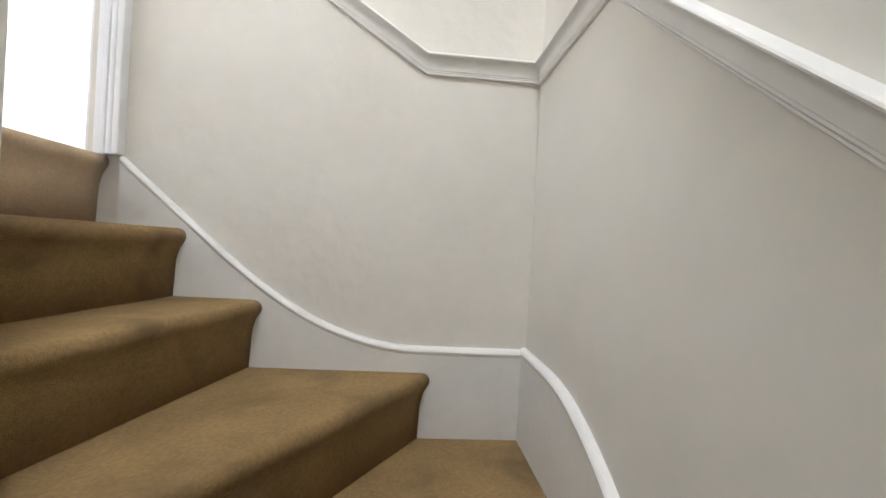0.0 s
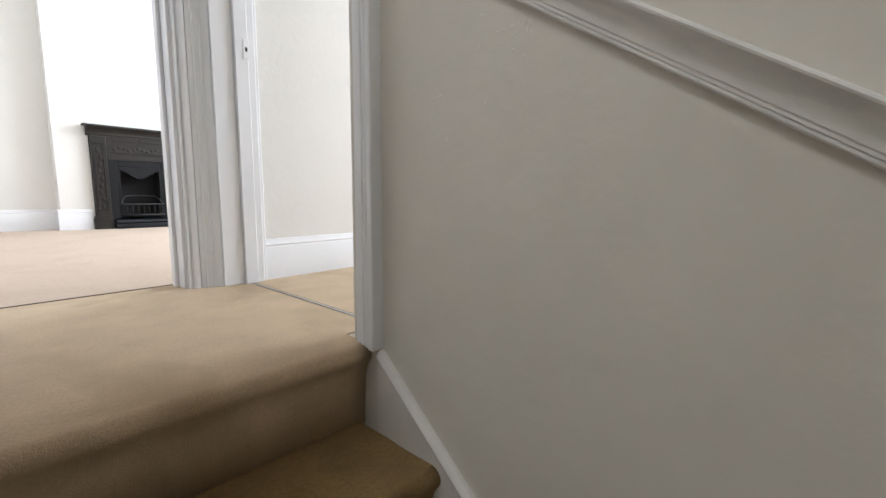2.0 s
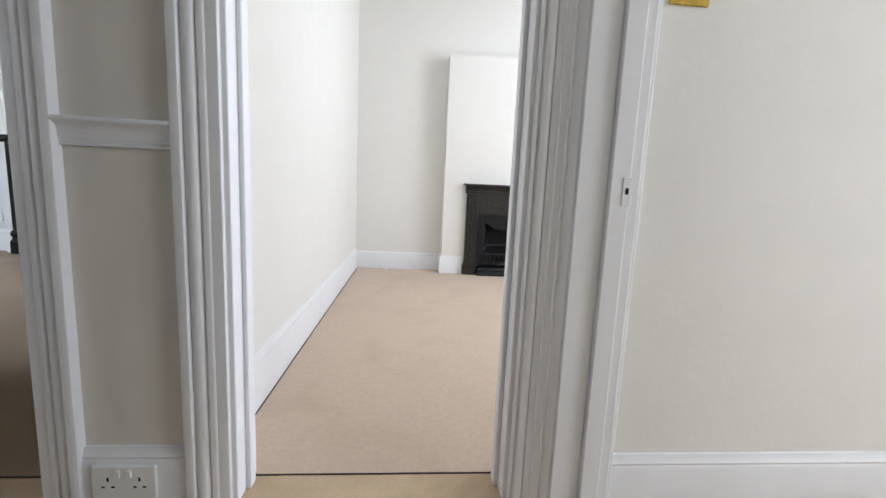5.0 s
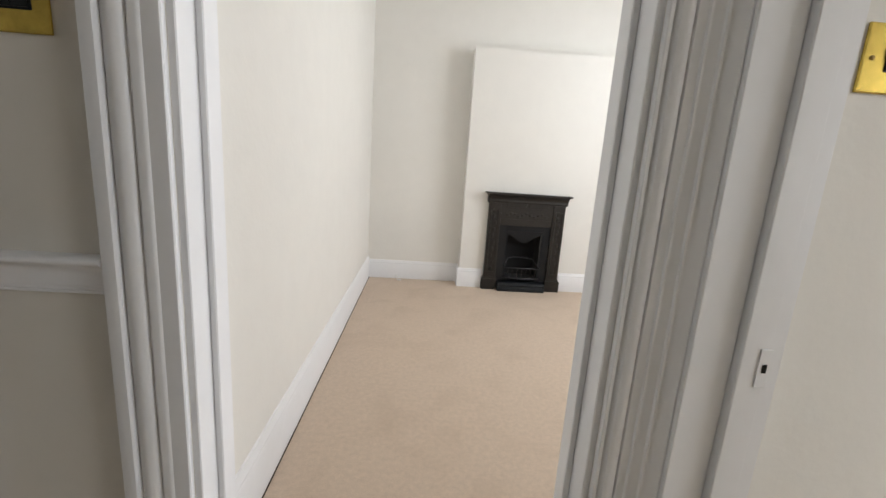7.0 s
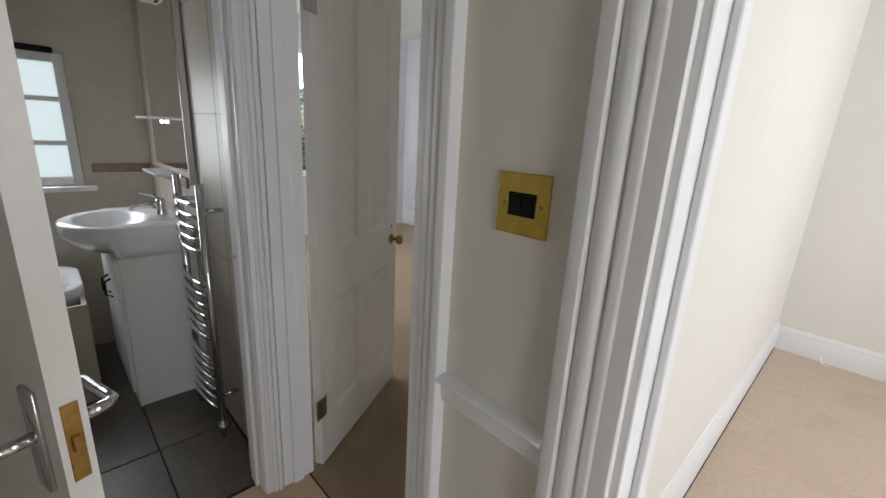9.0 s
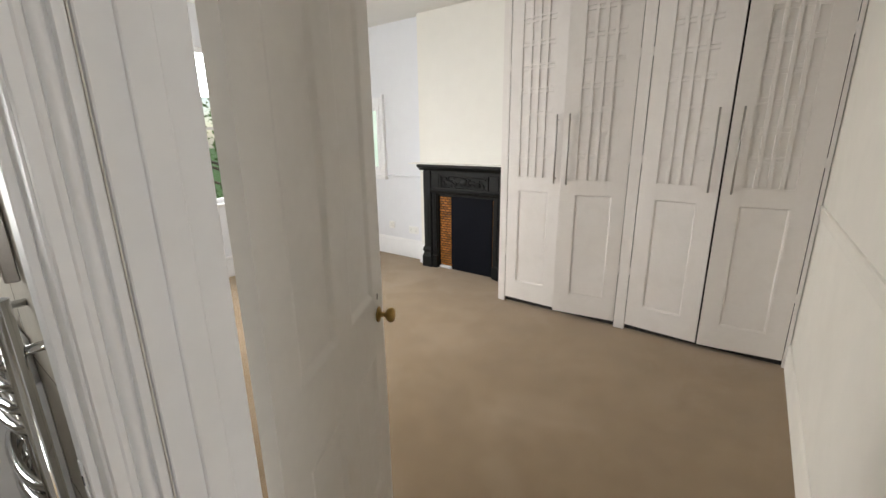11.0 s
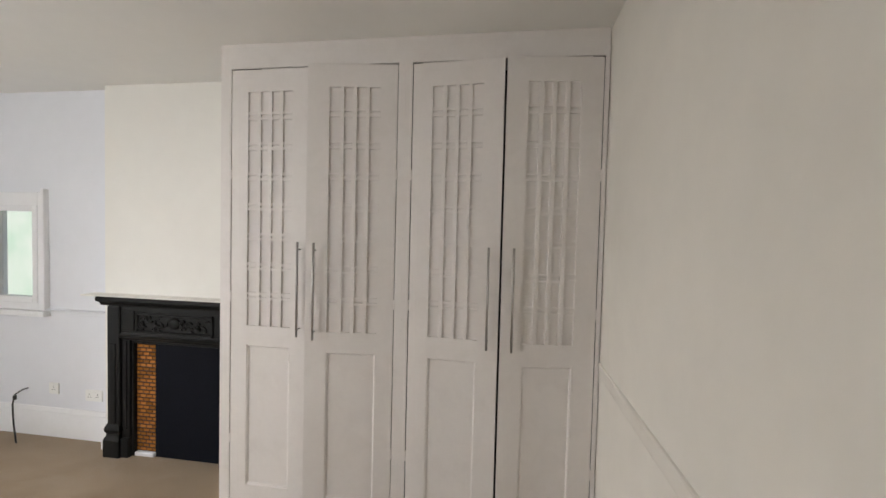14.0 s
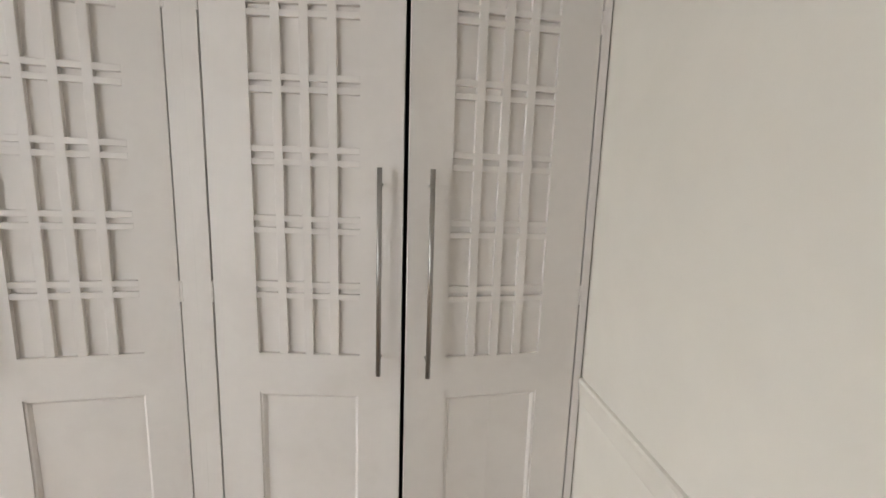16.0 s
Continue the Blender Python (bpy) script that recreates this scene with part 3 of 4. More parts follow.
jamb("door_3_frame", [((0.0425, -0.077, 0), (0.114, -0.052, OPEN_H)), ((0.114, -0.092, 0), (0.160, -0.052, OPEN_H)), ((0.160, -0.086, 0), (0.186, -0.052, OPEN_H)), ((0.186, -0.070, 0), (0.203, -0.052, OPEN_H)),
                      ((0.032, -0.872, 0), (0.152, -0.842, OPEN_H)), ((0.045, -0.842, 0), (0.115, -0.83, OPEN_H)), ((0.032, -0.842, OPEN_H - 0.012), (0.152, -0.09, OPEN_H + 0.004))])
jamb("door_4_frame", [((-2.13, -0.088, 0), (-1.982, -0.024, OPEN_H)), ((-2.08, -0.10, 0), (-2.03, -0.088, OPEN_H)),
                      ((-2.11, -0.852, 0), (-1.982, -0.835, OPEN_H)), ((-2.10, -0.835, OPEN_H - 0.012), (-1.982, -0.088, OPEN_H + 0.004))])


# latch keeps in the linings
def latch_keep(at, label, rz, mat=GLOSS):
    t = thing("strike_plate", at, label, "strike plate", rz=rz)
    part("plate", boxes(((-0.010, -0.0012, -0.032), (0.010, 0.001, 0.032)), bevel=0.0008), mat, t)
    part("slot", boxes(((-0.0035, -0.0022, -0.007), (0.0035, -0.001, 0.007))), BLACKPL, t)
    return t


latch_keep((0.152, -0.0932, 0.83), "paint-covered strike plate let into the white door lining", 0)
latch_keep((-2.055, -0.1015, 0.95), "small strike plate in the bathroom door lining", 0)
latch_keep((-0.0684, 0.088, 0.315), "narrow dull metal plate on the door lining edge", -90, STEEL)


# ---------------------------------------------------------------- panel doors
def panel_leaf(bm, w, h, t):
    """A four-panel door leaf, hinge edge at x 0, faces at y 0 and y t."""
    xs = [0, 0.105, w / 2 - 0.05, w / 2 + 0.05, w - 0.105, w]
    zs = [0, 0.20, 0.72, 0.92, h - 0.115, h]
    slab(bm, xs, zs, {(1, 1), (3, 1), (1, 3), (3, 3)}, 0, t)
    return bm


def panel_door(name, hinge, rz, w, h, label, knob_mat, knob_z, lever=False, t=0.036):
    d = thing(name, hinge, label, "door", rz=rz)
    part("leaf", panel_leaf(bmesh.new(), w, h, t), DOORW, d)
    for x0, x1 in ((0.105, w / 2 - 0.05), (w / 2 + 0.05, w - 0.105)):
        for za, zb in ((0.20, 0.72), (0.92, h - 0.115)):
            p = part("panel", boxes(((x0, t / 2 - 0.010, za), (x1, t / 2 + 0.010, zb))), DOORW, d)
            bm = bmesh.new()
            for y, s in ((t / 2 - 0.010, -1), (t / 2 + 0.010, 1)):
                pr = [(0, 0), (0, 0.0078 * s), (0.006, 0.0072 * s), (0.014, 0.0045 * s), (0.022, 0.0015 * s), (0.028, 0)]
                moulding(bm, pr, (x0, y, za), (x0, y, zb), (1, 0, 0), (0, 1, 0))
                moulding(bm, pr, (x1, y, za), (x1, y, zb), (-1, 0, 0), (0, 1, 0))
                moulding(bm, pr, (x0, y, za), (x1, y, za), (0, 0, 1), (0, 1, 0))
                moulding(bm, pr, (x0, y, zb), (x1, y, zb), (0, 0, -1), (0, 1, 0))
            part("panel_bead", bm, DOORW, p)
    for z in (0.28, h - 0.25):
        part("hinge", boxes(((-0.006, -0.006, z - 0.045), (0.032, 0.001, z + 0.045)), ((-0.034, -0.004, z - 0.045), (-0.006, 0.001, z + 0.045)), bevel=0.001), STEEL, d, "steel butt hinge")
    for s in (-1, 1):
        y = 0 if s < 0 else t
        if lever:
            bm = bmesh.new()
            box(bm, (w - 0.075, min(y, y + s * 0.008), knob_z - 0.085), (w - 0.035, max(y, y + s * 0.008), knob_z + 0.075), 0.003)
            tube(bm, [(w - 0.055, y, knob_z), (w - 0.055, y + s * 0.045, knob_z), (w - 0.065, y + s * 0.055, knob_z), (w - 0.16, y + s * 0.055, knob_z)], 0.009)
            part("lever_handle", bm, CHROME, d, "chrome lever handle on a long plate", smooth=True)
        else:
            bm = bmesh.new()
            lathe(bm, [(0.0, 0), (0.026, 0), (0.028, s * 0.003), (0.024, s * 0.007), (0.010, s * 0.011), (0.008, s * 0.022), (0.011, s * 0.028),
                       (0.022, s * 0.034), (0.027, s * 0.044), (0.025, s * 0.054), (0.016, s * 0.060), (0.0, s * 0.061)], (w - 0.062, y, knob_z), "y", 28)
            part("door_knob", bm, knob_mat, d, "round aged brass knob on a rose", smooth=True)
    if not lever:
        part("keyhole", boxes(((w - 0.066, -0.0015, knob_z + 0.055), (w - 0.060, 0.0002, knob_z + 0.075))), BLACKPL, d)
    part("latch_plate", boxes(((w - 0.0005, 0.008, knob_z - 0.06), (w + 0.0015, t - 0.008, knob_z + 0.06)), ((w, 0.013, knob_z - 0.012), (w + 0.008, t - 0.013, knob_z + 0.012)), bevel=0.0008), OLDBRASS, d, "worn brass latch plate")
    return d


panel_door("door_bedroom", (-1.960, 0.151, 0.006), 119.3, 0.735, 2.03, "white painted four-panel door standing open into the bedroom", OLDBRASS, 0.847)
panel_door("door_bathroom", (-1.965, -0.815, 0.006), 18.5, 0.745, 2.03, "white panelled bathroom door standing open over the landing", CHROME, 0.955, lever=True)

# thin dark strip in place of the shaded gap between carpet and bedroom skirting
setting("trim_carpet_gap", boxes(((-0.859, 0.12, 0.0), (-0.855, 3.2, 0.003))), GROUT, "dark strip standing in for the shade between carpet edge and skirting", "carpet gap")

# small paint blisters and filled dents on the stair wall
stair_wall = bpy.data.objects["wall_stairs_east"]
chips = random.Random(5)
for k in range(34):
    bm = bmesh.new()
    r = chips.uniform(0.0012, 0.0036)
    cy, cz = chips.gauss(-1.258, 0.018), chips.gauss(0.585, 0.028)
    if k % 3 == 0:
        cy, cz = chips.gauss(-1.18, 0.05), chips.gauss(0.55, 0.07)
    lathe(bm, [(r, 0.0005), (r * 0.8, -0.0003), (r * 0.3, -0.0005), (0, -0.0006)], (0.03, cy, cz), "x", 7, chips.uniform(0.5, 1.2), chips.uniform(0.6, 2.4))
    part("paint_blister", bm, STAIRW, stair_wall, smooth=True)

# ---------------------------------------------------------------- fitted wardrobes
DOOR_Z0, DOOR_H, DOOR_T = 0.045, 2.485, 0.022
LAT_Z0, LAT_Z1 = 1.072, 2.365     # above the foot of the leaf
BAR_V = boxes(((-0.011, 0, LAT_Z0), (0.011, 0.0125, LAT_Z1)), bevel=0.0012)
bar_v_mesh = bpy.data.meshes.new("lattice_upright")
BAR_V.to_mesh(bar_v_mesh), BAR_V.free(), bar_v_mesh.materials.append(LACQ)
BAR_H = boxes(((-0.135, 0.0, -0.0076), (0.135, 0.012, 0.0076)), bevel=0.001)
bar_h_mesh = bpy.data.meshes.new("lattice_bar")
BAR_H.to_mesh(bar_h_mesh), BAR_H.free(), bar_h_mesh.materials.append(LACQ)


def wardrobe_leaf(unit, x, w, angle, hinge_left, split, a0, a1):
    """A leaf hinged at x on the front plane (unit's y 0), opening towards -y."""
    s = 1 if hinge_left else -1
    c, half = (a0 + a1) / 2, (a1 - a0) / 2

    def bx(bm, u0, y0, z0, u1, y1, z1, bev=0.0):
        box(bm, (min(s * u0, s * u1), y0, z0), (max(s * u0, s * u1), y1, z1), bev)

    bm = bmesh.new()
    slab(bm, sorted((0, s * a0, s * a1, s * w)), [0, 0.16, 0.965, LAT_Z0, LAT_Z1, DOOR_H], {(1, 1), (1, 3)}, -DOOR_T, 0)
    leaf = part("door", bm, LACQ, unit)
    leaf.matrix_local = pose(x, 0.020, DOOR_Z0, 0, 0, -s * angle)
    bm = bmesh.new()
    bx(bm, a0, -0.0112, LAT_Z0, a1, -0.002, LAT_Z1)
    part("back_panel", bm, LACQ, leaf)
    bm = bmesh.new()
    bx(bm, a0, -0.013, 0.16, a1, -0.003, 0.965)
    if split:
        bx(bm, c - 0.0015, -0.0137, 0.16, c + 0.0015, -0.0125, 0.965)
    part("lower_panel", bm, LACQ, leaf)
    bm = bmesh.new()
    pr = [(0, 0), (0, -0.006), (0.006, -0.006), (0.013, -0.001), (0.013, 0)]
    for p0, p1, u in (((s * a0, -0.013, 0.16), (s * a0, -0.013, 0.965), (s, 0, 0)), ((s * a1, -0.013, 0.16), (s * a1, -0.013, 0.965), (-s, 0, 0)),
                      ((s * a0, -0.013, 0.965), (s * a1, -0.013, 0.965), (0, 0, -1)), ((s * a0, -0.013, 0.16), (s * a1, -0.013, 0.16), (0, 0, 1))):
        moulding(bm, pr, p0, p1, u, (0, 1, 0))
    part("panel_bead", bm, LACQ, leaf)
    for i in range(1, 4):
        b = new("lattice_upright", bar_v_mesh)
        b.parent, b.location = leaf, (s * (a0 + (a1 - a0) * i / 4), -0.0214, 0)
    for k in range(1, 8):
        zc = LAT_Z0 + 0.166 * k
        for dz in (-0.0143, 0.0143):
            b = new("lattice_bar", bar_h_mesh)
            b.parent, b.location = leaf, (s * c, -0.0210, zc + dz + random.uniform(-0.0015, 0.0015))
            b.scale = (half / 0.135, 1, 1)
    bm = bmesh.new()
    u = s * (w - 0.052)
    tube(bm, [(u, -DOOR_T - 0.034, 1.035), (u, -DOOR_T - 0.034, 1.548)], 0.0062, 14)
    for z in (1.075, 1.508):
        tube(bm, [(u, -DOOR_T + 0.001, z), (u, -DOOR_T - 0.034, z)], 0.0048, 10)
    part("handle", bm, STEEL, leaf, "long brushed steel bar handle", smooth=True)
    for z in (0.42, 1.23, 1.915):
        bm = bmesh.new()
        box(bm, (min(0, -s * 0.010), -DOOR_T - 0.002, z - 0.028), (max(0, -s * 0.010), -DOOR_T + 0.012, z + 0.028), 0.002)
        part("hinge", bm, LACQ, leaf, "hinge painted over in white")
    return leaf


def wardrobe(x0, x1, doors, label):
    """Front plane at y 2.975; x0..x1 is the unit's width, doors hold hinge place, width, angle, side, split, edges of the lattice."""
    unit = thing("wardrobe", (0, 2.975, 0), label, "wardrobe", "fitted wardrobes")
    l, r = doors[0][0], doors[1][0]
    part("face_frame", boxes(((x0, -0.002, 0), (l - 0.007, 0.010, CEILING)), ((r + 0.007, -0.002, 0), (x1, 0.010, CEILING)), ((l - 0.007, -0.002, DOOR_Z0 + DOOR_H + 0.009), (r + 0.007, 0.010, CEILING))), LACQ, unit)
    part("plinth", boxes(((l - 0.007, 0.032, 0), (r + 0.007, 0.045, 0.10))), GAP_SHADE, unit, "recessed plinth with its shade in a near-black colour")
    part("carcass", boxes(((x0, 0.010, 0.10), (x0 + 0.02, 0.50, CEILING)), ((x1 - 0.02, 0.010, 0.10), (x1, 0.50, CEILING)), ((x0 + 0.02, 0.48, 0.10), (x1 - 0.02, 0.50, CEILING)), ((x0 + 0.02, 0.03, 0.10), (x1 - 0.02, 0.48, 0.12))), GAP_SHADE, unit, "wardrobe inside, near black in place of its shade")
    for x, w, ang, left, split, a0, a1 in doors:
        wardrobe_leaf(unit, x, w, ang, left, split, a0, a1)
    return unit


wardrobe(-3.034, -1.9951, [(-2.980, 0.470, 1.2, True, False, 0.098, 0.362), (-2.040, 0.472, 7.5, False, False, 0.088, 0.356)], "white fitted wardrobe with lattice-topped doors, one leaf ajar")
wardrobe(-1.995, -0.985, [(-1.952, 0.470, 4.5, True, False, 0.106, 0.366), (-1.012, 0.465, 6.5, False, True, 0.106, 0.360)], "white fitted wardrobe with lattice doors standing slightly ajar")
setting("trim_wardrobe_side", boxes(((-3.052, 2.978, 0), (-3.035, 3.478, CEILING))), LACQ, "white side panel of the fitted wardrobes", "panel")


# ---------------------------------------------------------------- fireplaces
def iron_fireplace():
    f = thing("fireplace", (0.552, 3.058, 0), "small black cast iron bedroom fireplace with relief panels and a grate", "fireplace")
    W, H = 0.363, 0.89
    for s in (-1, 1):
        bm = boxes(((min(s * 0.235, s * 0.345), -0.050, 0.10), (max(s * 0.235, s * 0.345), 0, 0.80)), bevel=0.004, seg=2)
        j = part("jamb", bm, IRON, f)
        bm = bmesh.new()
        pr = [(0, 0), (0, -0.006), (0.006, -0.006), (0.010, 0)]
        x0, x1 = sorted((s * 0.255, s * 0.325))
        for p0, p1, u in (((x0, -0.05, 0.16), (x0, -0.05, 0.74), (1, 0, 0)), ((x1, -0.05, 0.16), (x1, -0.05, 0.74), (-1, 0, 0)), ((x0, -0.05, 0.16), (x1, -0.05, 0.16), (0, 0, 1)), ((x0, -0.05, 0.74), (x1, -0.05, 0.74), (0, 0, -1))):
            moulding(bm, pr, p0, p1, u, (0, 1, 0))
        part("relief_frame", bm, IRON, j)
        for k in range(9):
            z = 0.20 + 0.06 * k
            bm = bmesh.new()
            lathe(bm, [(0.0, -0.0530), (0.010, -0.0522), (0.016, -0.0498)], (s * 0.29 + 0.010 * math.sin(k * 2.1), 0, z), "y", 8, 1.0, 1.5)
            part("relief_ornament", bm, IRON, j, smooth=True)
        part("foot_block", boxes(((min(s * 0.228, s * 0.363), -0.062, 0), (max(s * 0.228, s * 0.363), 0, 0.10)), ((min(s * 0.232, s * 0.354), -0.056, 0.10), (max(s * 0.232, s * 0.354), 0, 0.115)), bevel=0.004, seg=2), IRON, f)
    part("frieze", boxes(((-0.345, -0.045, 0.66), (0.345, 0, 0.80)), ((-0.235, -0.040, 0.60), (0.235, 0, 0.66)), bevel=0.003), IRON, f)
    part("frieze_panel", boxes(((-0.19, -0.052, 0.765), (-0.012, -0.044, 0.825)), ((0.012, -0.052, 0.765), (0.19, -0.044, 0.825)), bevel=0.003, seg=2), IRON, f)
    for k in range(-5, 6):
        x = k * 0.035
        bm = bmesh.new()
        lathe(bm, [(0.0, -0.0475), (0.009, -0.0468), (0.014, -0.0448)], (x, 0, 0.70 + 0.012 * math.cos(k * 1.7)), "y", 8, 1.3, 1.0)
        part("frieze_ornament", bm, IRON, f, smooth=True)
    bm = bmesh.new()
    moulding(bm, [(0, 0.80), (-0.050, 0.80), (-0.056, 0.815), (-0.052, 0.83), (-0.062, 0.85), (-0.082, 0.868), (-0.092, 0.875), (-0.092, 0.89), (0, 0.89)], (-0.36, 0, 0), (0.36, 0, 0), (0, 1, 0), (0, 0, 1))
    part("mantel_shelf", bm, IRON, f)
    for s in (-1, 1):
        part("shelf_end", boxes(((min(s * 0.36, s * 0.385), -0.095, 0.876), (max(s * 0.36, s * 0.385), 0, 0.892)), bevel=0.004), IRON, f)
    # insert frame with a wavy hood, and the fire opening behind it
    part("insert_frame", boxes(((-0.235, -0.030, 0.06), (-0.165, 0, 0.60)), ((0.165, -0.030, 0.06), (0.235, 0, 0.60)), ((-0.165, -0.030, 0.55), (0.165, 0, 0.60)), bevel=0.003), DARKIRON, f, "blackened insert frame")
    bm = bmesh.new()
    rings = []
    for i in range(21):
        x = -0.165 + 0.33 * i / 20
        z = 0.475 - 0.030 * math.cos(x / 0.165 * math.pi) * (1 if abs(x) < 0.165 else 0) + 0.02 * abs(x) / 0.165
        rings.append([Vector((x, -0.026, z)), Vector((x, -0.006, z)), Vector((x, -0.006, 0.55)), Vector((x, -0.026, 0.55))])
    loft(bm, rings)
    part("hood", bm, DARKIRON, f)
    part("fire_back", boxes(((-0.164, 0.135, 0.0), (0.164, 0.155, 0.549)), ((-0.164, -0.03, 0.0), (-0.150, 0.135, 0.549)), ((0.150, -0.03, 0.0), (0.164, 0.135, 0.549)), ((-0.150, -0.03, 0.535), (0.150, 0.135, 0.549)), ((-0.150, -0.05, 0.10), (0.150, 0.135, 0.115))), SOOT, f, "sooty fire back")
    for z in (0.118, 0.215):
        bm = bmesh.new()
        tube(bm, [(-0.165, -0.035, z), (-0.15, -0.062, z), (0.0, -0.072, z), (0.15, -0.062, z), (0.165, -0.035, z)], 0.006)
        part("grate_bar", bm, GRATE, f, smooth=True)
    bm = bmesh.new()
    tube(bm, [(-0.162, -0.040, 0.215), (-0.145, -0.02, 0.25), (-0.115, 0.03, 0.287), (-0.06, 0.055, 0.292), (0.06, 0.055, 0.292), (0.115, 0.03, 0.287), (0.145, -0.02, 0.25), (0.162, -0.040, 0.215)], 0.005)
    part("grate_hoop", bm, GRATE, f, smooth=True)
    for k in range(-3, 4):
        bm = bmesh.new()
        tube(bm, [(k * 0.042, -0.066, 0.118), (k * 0.042, -0.066, 0.215)], 0.0035, 8)
        part("grate_bar", bm, IRON, f)
    bm = bmesh.new()
    moulding(bm, [(0, 0), (-0.105, 0), (-0.105, 0.015), (-0.095, 0.022), (-0.085, 0.045), (-0.098, 0.055), (-0.09, 0.075), (-0.07, 0.085), (0, 0.085)], (-0.215, 0, 0), (0.215, 0, 0), (0, 1, 0), (0, 0, 1))
    part("ash_fender", bm, DARKIRON, f)
    return f


iron_fireplace()


def black_fireplace():
    cx = -3.725
    f = thing("fireplace", (cx, 3.48, 0), "tall black fireplace with carved frieze, amber tiles and boarded opening", "fireplace")
    for s in (-1, 1):
        x0, x1 = sorted((s * 0.425, s * 0.530))
        col = part("column", boxes(((x0, -0.085, 0.17), (x1, 0, 1.09)), bevel=0.012, seg=3), BLACKP, f)
        part("column_fillet", boxes(((x0 + 0.03, -0.092, 0.24), (x1 - 0.03, -0.083, 0.82)), bevel=0.004, seg=2), BLACKP, col)
        q0, q1 = sorted((s * 0.360, s * 0.428))
        part("inner_pilaster", boxes(((q0, -0.066, 0.13), (q1, 0, 0.865)), ((q0 + 0.02, -0.074, 0.20), (q1 - 0.02, -0.064, 0.84)), bevel=0.005, seg=2), BLACKP, f)
        bm = bmesh.new()
        p0, p1 = (s * 0.415, s * 0.545)
        loft(bm, [[Vector((p0 + s * e, 0.0, z)), Vector((p1 - s * e, 0.0, z)), Vector((p1 - s * e, -0.103 + e, z)), Vector((p0 + s * e, -0.103 + e, z))] for z, e in ((0, 0), (0.12, 0), (0.132, 0.004), (0.150, 0.013), (0.165, 0.015), (0.185, 0.006), (0.20, 0.004), (0.215, 0.008), (0.235, 0.016))])
        part("plinth", bm, BLACKP, f)
        part("plinth_block", boxes(((min(s * 0.355, s * 0.418), -0.088, 0), (max(s * 0.355, s * 0.418), 0, 0.14)), bevel=0.006, seg=2), BLACKP, f)
        part("frieze_tablet", boxes(((min(s * 0.315, s * 0.418), -0.078, 0.915), (max(s * 0.315, s * 0.418), -0.066, 1.06)), bevel=0.006, seg=2), BLACKP, f)
    part("frieze", boxes(((-0.44, -0.07, 0.865), (0.44, 0, 1.09)), bevel=0.003), BLACKP, f)
    bm = bmesh.new()
    moulding(bm, [(0, 0.846), (-0.060, 0.846), (-0.072, 0.852), (-0.078, 0.862), (-0.090, 0.872), (-0.092, 0.884), (-0.080, 0.890), (-0.074, 0.900), (0, 0.900)], (-0.427, 0, 0), (0.427, 0, 0), (0, 1, 0), (0, 0, 1))
    part("frieze_cornice", bm, BLACKP, f)
    bm = bmesh.new()
    pr = [(0, 0), (0, -0.012), (0.012, -0.012), (0.020, 0)]
    for p0, p1, u in (((-0.30, -0.07, 0.905), (-0.30, -0.07, 1.05), (1, 0, 0)), ((0.30, -0.07, 0.905), (0.30, -0.07, 1.05), (-1, 0, 0)), ((-0.30, -0.07, 0.905), (0.30, -0.07, 0.905), (0, 0, 1)), ((-0.30, -0.07, 1.05), (0.30, -0.07, 1.05), (0, 0, -1))):
        moulding(bm, pr, p0, p1, u, (0, 1, 0))
    fr = part("carved_panel", bm, BLACKP, f)
    carver = random.Random(4)
    bm = bmesh.new()
    lathe(bm, [(0.0, -0.089), (0.022, -0.087), (0.040, -0.081), (0.050, -0.0695)], (0.0, 0, 0.985), "y", 18, 1.0, 0.85)
    part("carved_boss", bm, BLACKP, fr, smooth=True)
    for k in range(34):
        side = -1 if k % 2 else 1
        a, bm = carver.uniform(0, 6.28), bmesh.new()
        r = carver.uniform(0.010, 0.019)
        cx_, cz_ = side * carver.uniform(0.06, 0.265), 0.978 + carver.uniform(-0.045, 0.045)
        tube(bm, [(cx_ + r * 1.5 * math.cos(a + q * 0.6) , -0.071 - 0.005 * math.sin(math.pi * q / 5), cz_ + r * 1.2 * math.sin(a + q * 0.6)) for q in range(6)], r * 0.42, 6)
        part("carved_leaf", bm, BLACKP, fr, smooth=True)
    bm = bmesh.new()
    moulding(bm, [(0, 1.09), (-0.075, 1.09), (-0.080, 1.10), (-0.090, 1.112), (-0.115, 1.125), (-0.12, 1.132), (-0.12, 1.15), (-0.116, 1.156), (0, 1.156)], (-0.585, 0, 0), (0.585, 0, 0), (0, 1, 0), (0, 0, 1))
    part("mantel_shelf", bm, BLACKP, f)
    part("mantel_top", boxes(((-0.71, -0.118, 1.1575), (0.585, 0, 1.166)), bevel=0.002), IVORY, f, "thin cream-painted board along the top of the mantel")
    part("inner_bead", boxes(((-0.362, -0.05, 0.0), (-0.345, 0, 0.845)), ((0.345, -0.05, 0.0), (0.362, 0, 0.845)), ((-0.345, -0.05, 0.825), (0.345, 0, 0.845)), bevel=0.004, seg=2), BLACKP, f)
    slips = [part("tile_slip", boxes((lo, hi)), GROUT, f) for lo, hi in (((-0.345, -0.020, 0.03), (-0.185, -0.002, 0.825)), ((0.325, -0.020, 0.03), (0.345, -0.002, 0.825)))]
    tile_w = bpy.data.meshes.new("tile")
    tm = boxes(((-0.0225, -0.004, -0.0098), (0.0225, 0.002, 0.0098)), bevel=0.0015)
    tm.to_mesh(tile_w), tm.free(), tile_w.materials.append(TILEO)
